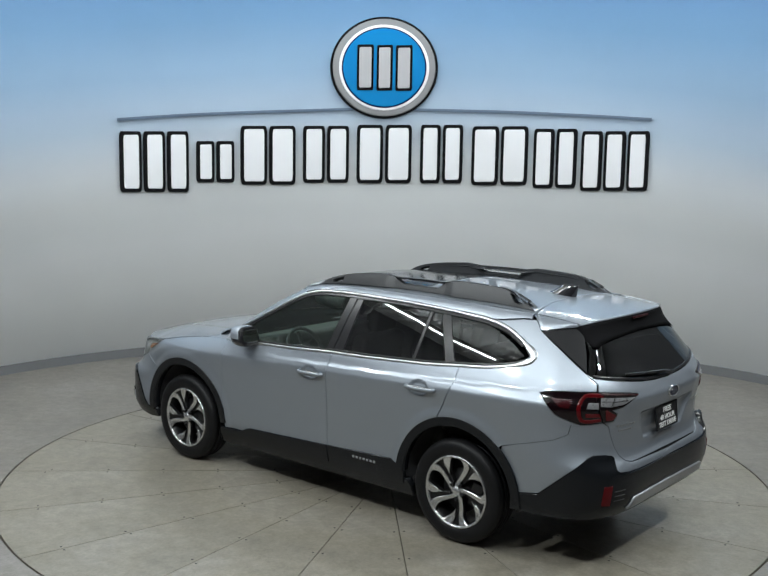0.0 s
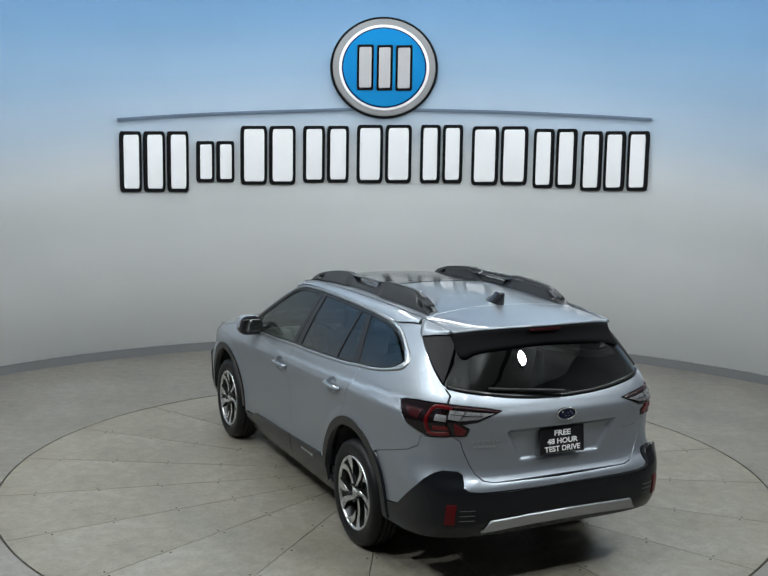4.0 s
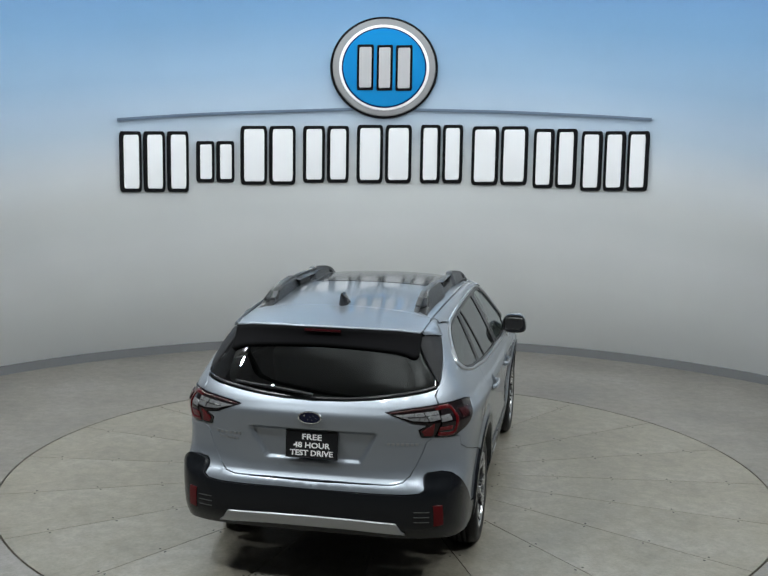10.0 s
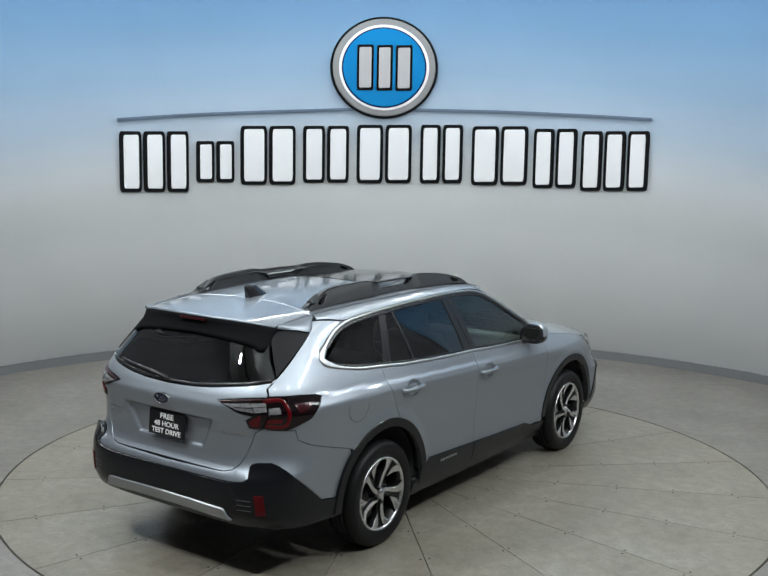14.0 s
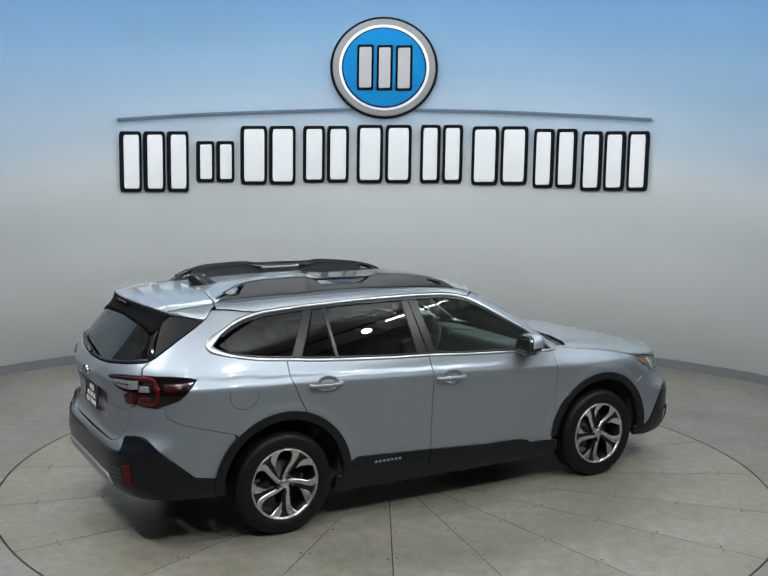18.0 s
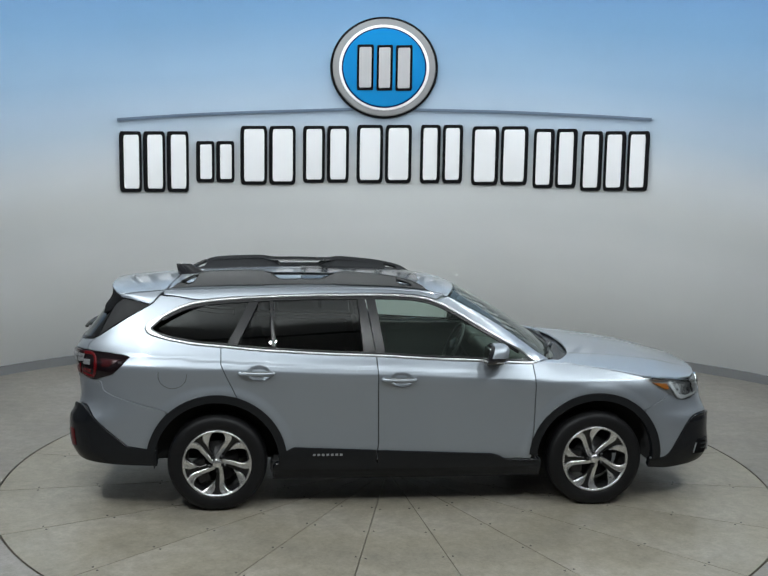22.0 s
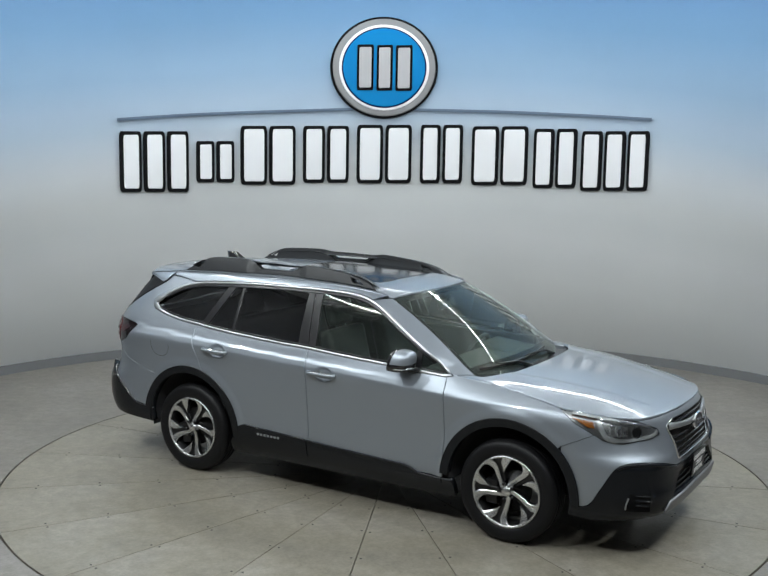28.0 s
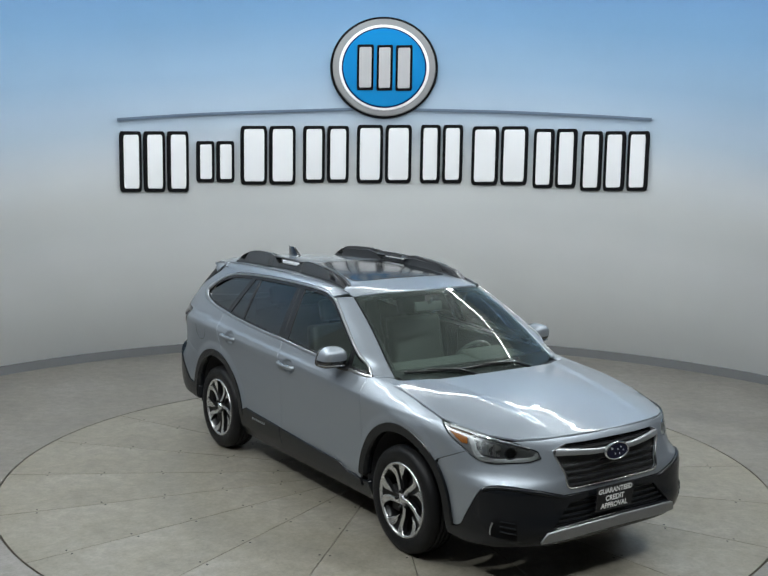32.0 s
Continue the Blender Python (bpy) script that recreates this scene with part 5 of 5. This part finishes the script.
bar("light_bar", curve_points([(1.962, .900), (1.990, .855), (2.020, .808), (2.06, .788), (2.14, .783), (2.24, .790), (2.33, .798), (2.375, .812), (2.372, .835)], 5), [.034] * 18 + [.024] * 23, LAMP_WHITE, HEAD, .003, "white C-shaped light bar")
lens("reflector", [(1.985, .893), (2.16, .868), (2.165, .805), (2.045, .808)], REFLECTOR, HEAD, -.002, "RL", "chrome lamp reflector")
for x0 in (2.045, 2.085, 2.125):
    bar("vane", [(x0 + .012, .810), (x0, .845), (x0 - .004, .876)], .012, LAMP_WHITE, HEAD, .002)
lens("dark_bezel", [(2.172, .872), (2.30, .858), (2.362, .838), (2.365, .815), (2.175, .800)], LAMP_BED, HEAD, -.006, "RL", "grey lamp bezel")
bar("bezel_ring", [(2.225 + .036 * math.cos(a), .832 + .036 * math.sin(a)) for a in np.linspace(0, 2 * math.pi, 25)], .010, CHROME, HEAD, .003)
lens("projector", [(2.225 + .031 * math.cos(a), .832 + .031 * math.sin(a)) for a in np.linspace(0, 2 * math.pi, 21)[:-1]], PIANO, HEAD, .000, "RL", "dark projector lens")
COVER = glass_material("lamp_cover", (.94, .95, .95))
lens("cover", HEADLAMP, COVER, HEAD, .006, "RL", "clear curved lamp cover", .003)

# ---- grille ----
opening = [(2.80, .880), (2.545, .878), (2.505, .862), (2.478, .833), (2.55, .742), (2.628, .652), (2.655, .632), (2.70, .622)]
GRILLE = skin("grille", nose_line_z(.6165, .883) + opening, band, MATT, CAR, "black radiator grille with chrome wing bar", centre=on_nose, lift=-.04, depth=.01, gap=0)[0]
for z, w in ((.650, .014), (.686, .016), (.724, .016), (.762, .016), (.858, .014)):
    s0 = float(np.interp(z, [.632, .652, .742, .833, .862], [2.66, 2.64, 2.56, 2.49, 2.52])) + .012
    line = [(s0 + (float(nose_s(z)) - s0) * k / 12, z) for k in range(13)]
    trim("slat", line, band, w, PIANO, GRILLE, lift=-.012)
trim("wing_bar", curve_points([(2.488, .836), (2.56, .832), (2.66, .824), (2.78, .815), nose_at(.812)], 5), band, [.044] * 5 + [.040] * 5 + [.036] * 5 + [.034] * 6, SATIN, GRILLE, lift=.012, label="satin silver wing bar")
frame_line = curve_points([nose_at(.617), (2.70, .621), (2.655, .631), (2.628, .652), (2.55, .742), (2.480, .832), (2.507, .861), (2.548, .876)], 5)
trim("frame", frame_line, band, .011, CHROME, GRILLE, lift=.008, label="chrome grille frame")
lower_grille = skin("lower_grille", nose_line_z(.414, .548) + [(2.80, .545), (2.66, .53), (2.60, .46), (2.545, .402), (2.80, .412)], band, MATT, CAR, "black lower air intake", centre=on_nose, lift=-.03, depth=.01, gap=0)[0]
for z in (.435, .465, .497, .528):
    s0 = float(np.interp(z, [.402, .46, .53], [2.56, 2.61, 2.68]))
    trim("slat", [(s0 + (float(nose_s(z)) - s0) * k / 12, z) for k in range(13)], band, .014, CLAD, lower_grille, lift=-.006)


def oval(name, place, w, h, face, parent):
    """An oval badge with a bright rim; place is its centre and the way it faces."""
    bm = bmesh.new()
    n = 40
    rim = [((w / 2) * math.cos(2 * math.pi * k / n), (h / 2) * math.sin(2 * math.pi * k / n)) for k in range(n)]
    rows = [[bm.verts.new(place @ Vector((x * q, y * q, z))) for x, y in rim] for q, z in ((1, -.006), (1, .006), (.95, .010), (.88, .009), (.86, .006))]
    for a, b in zip(rows, rows[1:]):
        for k in range(n):
            bm.faces.new((a[k], a[(k + 1) % n], b[(k + 1) % n], b[k]))
    badge = part(name, bm, CHROME, parent, "oval blue badge with a chrome rim", True)
    bm = bmesh.new()
    bm.faces.new([bm.verts.new(place @ Vector((x * .865, y * .865, .0062))) for x, y in rim])
    part("badge_face", bm, face, badge)
    for x, y, r in ((-.22, .12, .075), (.02, .05, .045), (.16, .13, .045), (.26, -.02, .045), (.10, -.14, .045), (-.08, -.12, .045)):
        bm = bmesh.new()
        bmesh.ops.create_cone(bm, cap_ends=True, segments=8, radius1=r * h * 1.15, radius2=r * h * .8, depth=.003, matrix=place @ Matrix.Translation((x * w, y * h * 1.3, .0078)))
        part("badge_dot", bm, CHROME, badge)
    return badge


FACE_FRONT = Matrix(((0, 0, 1, 0), (1, 0, 0, 0), (0, 1, 0, 0), (0, 0, 0, 1)))      # local x to car left, y up, z forward
FACE_BACK = Matrix(((0, 0, -1, 0), (-1, 0, 0, 0), (0, 1, 0, 0), (0, 0, 0, 1)))
oval("front_badge", pose(2.372, 0, .802) @ FACE_FRONT, .205, .112, BLUE_OVAL, CAR)
oval("rear_badge", pose(-2.458, .005, 1.063, 0, -4) @ FACE_BACK, .142, .074, BLUE_OVAL, CAR)


# ---- plates with printed words ----
def words(text, size, place, mat, parent, name="printed_line", bold=.0):
    data = bpy.data.curves.new(name, "FONT")
    data.body, data.size, data.align_x, data.align_y, data.extrude, data.offset = text, size, "CENTER", "CENTER", .0006, bold
    data.resolution_u = 3
    ob = bpy.data.objects.new(name, data)
    scene.collection.objects.link(ob)
    bpy.context.view_layer.update()
    me = bpy.data.meshes.new_from_object(ob.evaluated_get(bpy.context.evaluated_depsgraph_get()))
    bpy.data.objects.remove(ob)
    me.transform(place)
    me.materials.clear()
    me.materials.append(mat)
    made = new(name, me)
    made.parent = parent
    return made


def plate(name, place, lines, label):
    bm = bmesh.new()
    box(bm, (.308, .158, .008), place, .003)
    ob = part(name, bm, PLATE_BLACK, CAR, label)
    bm = bmesh.new()
    for x, y, sx, sy in ((0, .076, .31, .005), (0, -.076, .31, .005), (.152, 0, .005, .157), (-.152, 0, .005, .157)):
        box(bm, (sx, sy, .012), place @ Matrix.Translation((x, y, 0)), .0015, 1)
    part("plate_frame", bm, PIANO, ob, "", False)
    for text, size, y, wide in lines:
        words(text, size, place @ Matrix.Translation((0, y, .0052)) @ Matrix.Diagonal((wide, 1, 1, 1)), PRINT, ob, bold=.0011)
    return ob


plate("rear_plate", pose(-2.421, .002, .892, 0, 5) @ FACE_BACK, (("FREE", .046, .043, 1.25), ("48 HOUR", .044, -.005, 1.18), ("TEST DRIVE", .044, -.050, 1.12)), "black plate with white advertising words")
plate("front_plate", pose(2.400, -.030, .530, 0, 4) @ FACE_FRONT, (("GUARANTEED", .044, .045, 1.0), ("CREDIT", .046, -.004, 1.0), ("APPROVAL", .046, -.050, 1.0)), "black plate with white advertising words")


def bars(name, place, total, height, n, mat, parent):
    """A word that stays unread: small upright bars."""
    bm = bmesh.new()
    step = total / n
    for k in range(n):
        box(bm, (step * .6, height, .004), place @ Matrix.Translation((-total / 2 + step * (k + .5), 0, 0)), .001, 1)
    return part(name, bm, mat, parent, "small raised model name shown as bars")




def gate_bars(y0, y1, z, height, n):
    """The same, laid on the curved tailgate between two widths."""
    bm = bmesh.new()
    side, step = (1 if y0 > 0 else -1), (y1 - y0) / n
    for k in range(n):
        ys = [abs(y0 + step * (k + .2)), abs(y0 + step * (k + .8))]
        rings = []
        for lift in (-.002, .003):
            ring = []
            for y, dz in ((ys[0], -1), (ys[1], -1), (ys[1], 1), (ys[0], 1)):
                zz = z + dz * height / 2
                p = band(at_y(y, zz), zz)
                ring.append(bm.verts.new((float(p[0]) - lift, side * y, zz)))
            rings.append(ring)
        for q in range(4):
            bm.faces.new((rings[0][q], rings[0][(q + 1) % 4], rings[1][(q + 1) % 4], rings[1][q]))
        bm.faces.new(rings[1])
    part("model_badge", bm, SATIN, GATE, "small raised model name shown as bars")


gate_bars(-.615, -.430, .921, .014, 7), gate_bars(.430, .600, .925, .013, 6), gate_bars(.450, .580, .893, .010, 6)
SIDE_R = Matrix(((1, 0, 0, 0), (0, 0, -1, 0), (0, 1, 0, 0), (0, 0, 0, 1)))
SIDE_L = Matrix(((-1, 0, 0, 0), (0, 0, 1, 0), (0, 1, 0, 0), (0, 0, 0, 1)))
for side, m in ((-1, SIDE_R), (1, SIDE_L)):
    y = float(side_y(-.59, .412)) + .0175
    bars("model_badge", pose(-.59, side * y, .412) @ m, .225, .016, 7, SATIN, CLAD_R[0 if side < 0 else 1])

# ---- roof rails ----
rail_top = curve_points([(.172, 1.545), (.12, 1.582), (.051, 1.618), (-.06, 1.648), (-.202, 1.670), (-.44, 1.690), (-.52, 1.684), (-.58, 1.679), (-.78, 1.683), (-.98, 1.683), (-1.03, 1.690), (-1.10, 1.698), (-1.25, 1.696), (-1.466, 1.684), (-1.575, 1.645), (-1.68, 1.590), (-1.753, 1.548)], 3)
rail_low = [(x, float(roof_z(x, .54)) - .004) for x in np.linspace(-1.74, .165, 30)]
holes = [[(-.985, 1.668), (-.935, 1.634), (-.634, 1.636), (-.565, 1.668)], [(-1.640, 1.607), (-1.560, 1.645), (-1.530, 1.647), (-1.565, 1.605), (-1.60, 1.595)], [(-.080, 1.628), (.012, 1.602), (.03, 1.588), (-.06, 1.602)]]
RAILS = grain(material("rail_black", (.022, .023, .025), .38, spec=.45), 300, .12, .32, .46)


def rail(side):
    def face(inner):
        def f(u, v):
            u, v = np.broadcast_arrays(np.asarray(u, float), np.asarray(v, float))
            t = np.clip((v - 1.545) / .15, 0, 1)
            y = (.492 + .004 * t) if inner else (.588 - .040 * t - .012 * t * t)
            y = y - .035 * ramp01(u, -.9, -1.75)
            y = y + (.012 if inner else -.016) * ramp01(u, -1.07, -1.0) * (1 - ramp01(u, -.56, -.49))
            return np.stack([u, -y, v], -1)
        return f
    root = bpy.data.objects.new("roof_rail", None)
    scene.collection.objects.link(root)
    root.parent = CAR
    root["label"] = "black plastic roof rail with openings"
    loop = rail_low + rail_top[1:-1]
    skin("rail_outer", loop, face(False), RAILS, root, sides=side, holes=holes, depth=.06, gap=.006, step=.05, out=1.0)
    skin("rail_inner", loop, face(True), RAILS, root, sides=side, holes=holes, depth=.035, gap=.004, step=.05, out=-1.0)


rail("R"), rail("L")

# ---- mirrors ----
def door_mirror(side):
    root = bpy.data.objects.new("door_mirror", None)
    scene.collection.objects.link(root)
    root.parent = CAR
    root["label"] = "silver door mirror with a black lower shell"

    def shell(z0, z1, grow=0.0):
        bm = bmesh.new()
        rows = []
        for i in range(15):
            a = z0 + (z1 - z0) * i / 14
            row = []
            for k in range(32):
                b = 2 * math.pi * k / 32
                cx, sx = math.cos(b), math.sin(b)
                q = .62
                x = math.copysign(abs(cx) ** q, cx) * max(math.cos(a), 0) ** .6
                y = math.copysign(abs(sx) ** q, sx) * max(math.cos(a), 0) ** .6
                z = math.copysign(abs(math.sin(a)) ** .75, math.sin(a))
                x = x * (.110 if x > 0 else .036)
                row.append(bm.verts.new((.575 + x * (1 + grow) + .02 * z, side * (.943 + y * (.100 - .015 * z) * (1 + grow)), 1.148 + z * .078 * (1 + grow))))
            rows.append(row)
        for a, b in zip(rows, rows[1:]):
            for k in range(32):
                bm.faces.new((a[k], a[(k + 1) % 32], b[(k + 1) % 32], b[k]))
        bmesh.ops.remove_doubles(bm, verts=bm.verts, dist=.0005)
        return bm
    part("cap", shell(-.09, math.pi / 2), PAINT, root, "silver mirror cap", True)
    part("lower_shell", shell(-math.pi / 2, -.08, -.015), PIANO, root, "gloss black lower shell", True)
    bm = bmesh.new()
    rings = []
    for x0, k in ((.570, .97), (.552, 1.01), (.538, .98), (.5325, .90)):
        ring = []
        for i in range(36):
            b = 2 * math.pi * i / 36
            y, z = (math.copysign(abs(f(b)) ** .62, f(b)) * k for f in (math.cos, math.sin))
            ring.append(bm.verts.new((x0 + .016 * z, side * (.943 + y * (.097 - .012 * z)), 1.148 + z * .075)))
        rings.append(ring)
    for a, b in zip(rings, rings[1:]):
        for i in range(36):
            bm.faces.new((a[i], a[(i + 1) % 36], b[(i + 1) % 36], b[i]))
    bm.faces.new(rings[0]), bm.faces.new(rings[-1][::-1])
    bmesh.ops.recalc_face_normals(bm, faces=bm.faces)
    part("bezel", bm, PIANO, root, "gloss black mirror bezel")
    bm = bmesh.new()
    box(bm, (.006, .144, .096), pose(.531, side * .943, 1.150, 0, 9, side * -3), .002)
    part("mirror_glass", bm, MIRROR, root, "silvered mirror glass")
    bm = bmesh.new()
    tube(bm, curve_points([(.60, side * .90, 1.085), (.64, side * .875, 1.075), (.69, side * .84, 1.075)], 4), .028, 10, .6)
    part("arm", bm, PIANO, root, "gloss black mirror arm", True)
    bm = bmesh.new()
    tube(bm, curve_points([(.54, side * 1.00, 1.105), (.58, side * 1.036, 1.104), (.64, side * 1.03, 1.104), (.675, side * .96, 1.104), (.68, side * .88, 1.104)], 5), .005, 6)
    part("chrome_strip", bm, CHROME, root, "", True)


door_mirror(-1), door_mirror(1)

# ---- handles, fuel flap, antenna, wipers ----
for k, (hx, hz) in enumerate(((HANDLES[1]), (HANDLES[0]))):
    for j, side in enumerate((-1, 1)):
        door = DOORS[2 * k + j]
        y0 = float(side_y(hx, hz))
        pts = [(hx + dx, side * (y0 + dy), hz + .004 * dx / .1 - dx * .05) for dx, dy in ((-.122, .002), (-.112, .018), (-.08, .026), (0, .030), (.07, .026), (.10, .018), (.108, .002))]
        bm = bmesh.new()
        tube(bm, curve_points(pts, 4), .0155, 10, 1.0)
        part("handle", bm, PAINT, door, "silver pull handle", True)
        bm = bmesh.new()
        tube(bm, [(p[0], p[1] + side * .006, p[2] + .012) for p in curve_points(pts[1:-1], 4)], .0045, 6)
        part("handle_strip", bm, CHROME, door, "chrome handle strip", True)
flap = [(-1.676 + .098 * math.cos(a), .996 + .093 * math.sin(a)) for a in np.linspace(0, 2 * math.pi, 49)[:-1]]
trim("fuel_flap_gap", flap, band, .0036, GROOVE, QUARTERS[0], lift=.0012, closed=True, sides="R")

bm = bmesh.new()
rows = []
for t in np.linspace(0, 1, 9):
    x0, x1 = -1.455 - .17 * t ** .8, -1.715 - .020 * t
    z = 1.588 + .088 * t
    w = .036 * (1 - t) ** .8 + .008
    rows.append([bm.verts.new((x0 + (x1 - x0) * u, w * v * (1 - .35 * abs(u - .55)), z - .012 * u * (1 - t))) for u, v in ((0, 0), (.15, .5), (.45, 1), (.85, .8), (1, .3), (1, -.3), (.85, -.8), (.45, -1), (.15, -.5))])
for a, b in zip(rows, rows[1:]):
    for k in range(9):
        bm.faces.new((a[k], a[(k + 1) % 9], b[(k + 1) % 9], b[k]))
bm.faces.new(rows[-1])
part("antenna", bm, PIANO, CAR, "dark shark-fin antenna", True)


def wiper(name, pts, blade, parent):
    root = bpy.data.objects.new(name, None)
    scene.collection.objects.link(root)
    root.parent = parent
    root["label"] = "black windscreen wiper" if parent is CAR else "black rear wiper"
    bm = bmesh.new()
    tube(bm, pts, [.016, .013, .010, .007][:len(pts)], 8, .7)
    part("wiper_arm", bm, GUNMETAL, root, "", True)
    bm = bmesh.new()
    tube(bm, blade, .008, 8, 1.2)
    part("wiper_blade", bm, GUNMETAL, root, "", True)


def on_screen(a, b, h):
    p = screen_point(np.array(a), np.array(b))
    return (float(p[0]) + .5 * h, float(p[1]), float(p[2]) + .86 * h)


wiper("front_wiper", [on_screen(.55, -.05, .0), on_screen(.30, .005, .035), on_screen(.05, .03, .03), on_screen(-.15, .04, .02)], [on_screen(a, .025 + .03 * (a + .15), .018) for a in np.linspace(-.55, .42, 10)], CAR)
wiper("front_wiper", [on_screen(-.15, -.05, .0), on_screen(-.38, .0, .035), on_screen(-.55, .02, .03), on_screen(-.68, .035, .02)], [on_screen(a, .03 + .02 * a, .018) for a in np.linspace(-.90, -.36, 8)], CAR)


def on_back(y, z, h):
    p = band(at_y(abs(y), z), z)
    return (float(p[0]) - h * .8, y, z + h * .6)


wiper("rear_wiper", [on_back(.00, 1.168, .030), on_back(.10, 1.180, .036), on_back(.22, 1.195, .03), on_back(.30, 1.204, .02)], [on_back(y, 1.176 + .09 * y, .016) for y in np.linspace(.05, .48, 10)], REAR_GLASS)

# ---- bumper details ----
refl = [(at_y(.700, .585), .585), (at_y(.752, .585), .585), (at_y(.758, .462), .462), (at_y(.705, .456), .456)]
for k, side in enumerate("RL"):
    skin("reflector", refl, band, REFLEX, REAR_CLAD, "red bumper reflector", sides=side, lift=.016, depth=.01, step=.03)
    for z in (.545, .515, .485):
        trim("vent_slot", [(at_y(y, z), z) for y in (.60, .63, .66, .685)], band, .007, GROOVE, REAR_CLAD, lift=.0125, sides=side)
    skin("fog_recess", [(2.150, .350), (2.32, .340), (2.33, .462), (2.185, .468)], band, MATT, FRONT_CLAD, "black fog lamp recess", sides=side, lift=.0095, depth=.01, step=.03)
    trim("fog_trim", curve_points([(2.160, .362), (2.164, .39), (2.172, .415), (2.180, .438)], 4), band, .011, SATIN, FRONT_CLAD, lift=.013, sides=side, label="chrome fog lamp trim")
    for z in (.452, .422, .392):
        trim("vent_slot", [(2.225 + .03 * k2, z - .003 * k2) for k2 in range(4)], band, .012, CLAD, FRONT_CLAD, lift=.014, sides=side)

# ---- cabin ----
def seat(x, y, w, recline=14):
    root = bpy.data.objects.new("seat", None)
    scene.collection.objects.link(root)
    root.parent = CAR
    root["label"] = "grey leather car seat with head restraint"
    bm = bmesh.new()
    box(bm, (.50, w, .14), pose(x + .20, y, .62, 0, -6), .05, 3)
    part("cushion", bm, LEATHER, root, "", True)
    bm = bmesh.new()
    box(bm, (.13, w, .58), pose(x - .10, y, .93, 0, -recline), .05, 3)
    part("backrest", bm, LEATHER, root, "", True)
    n = 1 if w < .7 else 2
    for k in range(n):
        bm = bmesh.new()
        yy = y if n == 1 else y + (k - .5) * w * .55
        box(bm, (.09, .26, .17), pose(x - .19, yy, 1.315, 0, -recline), .035, 3)
        part("head_restraint", bm, LEATHER, root, "", True)
        for d in (-.06, .06):
            bm = bmesh.new()
            tube(bm, [(x - .165, yy + d, 1.17), (x - .185, yy + d, 1.26)], .007, 6)
            part("stay", bm, CHROME, root)


seat(-.12, -.37, .50), seat(-.12, .37, .50), seat(-1.02, 0, 1.22, 18)
bm = bmesh.new()
box(bm, (.42, 1.36, .20), pose(.82, 0, .955, 0, 6), .06, 3)
box(bm, (.30, .40, .10), pose(.74, .37, 1.03, 0, 10), .04, 3)
part("dashboard", bm, DASH, CAR, "grey dashboard", True)
bm = bmesh.new()
wheel_m = pose(.50, .37, .965, 0, -64)
ring = [wheel_m @ Vector((.185 * math.cos(2 * math.pi * k / 32), .185 * math.sin(2 * math.pi * k / 32), 0)) for k in range(32)]
tube(bm, ring, .015, 8, closed=True, up=(wheel_m.to_3x3() @ Vector((0, 0, 1))))
box(bm, (.10, .13, .04), wheel_m @ Matrix.Translation((.01, 0, -.01)), .02)
box(bm, (.03, .32, .02), wheel_m @ Matrix.Translation((.0, 0, -.012)), .008)
box(bm, (.15, .035, .02), wheel_m @ Matrix.Translation((.09, 0, -.012)), .008)
part("steering_wheel", bm, TRIM_DARK, CAR, "black steering wheel", True)
bm = bmesh.new()
box(bm, (.03, .25, .075), pose(.43, 0, 1.415, 0, -12), .012)
tube(bm, [(.44, 0, 1.44), (.47, 0, 1.48)], .012, 6)
part("inside_mirror", bm, TRIM_DARK, CAR, "black inside mirror", True)
skin("headliner", [(.26, 0), (.22, -.50), (-1.70, -.50), (-1.72, 0)], top_of(lambda x, y: roof_z(x, y) - .035), HEADLINER, CAR, "pale grey headliner", centre=on_axis, step=.15, edge=.1)
bm = bmesh.new()
box(bm, (1.7, 1.45, .04), pose(-.05, 0, .50), .01)
box(bm, (1.4, 1.04, .04), pose(-1.5, 0, .52), .01)
box(bm, (.75, 1.04, .30), pose(-1.85, 0, .80), .04)
part("cabin_floor", bm, TRIM_DARK, CAR, "black cabin carpet")
for side in (-1, 1):
    bm = bmesh.new()
    box(bm, (1.05, .05, .50), pose(.32, side * .80, .84), .02)
    box(bm, (.66, .05, .34), pose(-.70, side * .80, .94), .02)
    part("door_card", bm, TRIM_DARK, CAR, "black door trim")

hang_lamps()


# ---- motion ----
def motions():
    rows, rides = [], []
    for k in range(17):
        t = 2.0 * k
        m = pose(0, 0, 0, 0, 0, TURN_START + TURN_RATE * t)
        rows.append((t, m))
        rides.append((t, m @ pose(.0689, .0034, 0)))
    walk(TURNTABLE, rows)
    walk(CAR, rides)


motions()
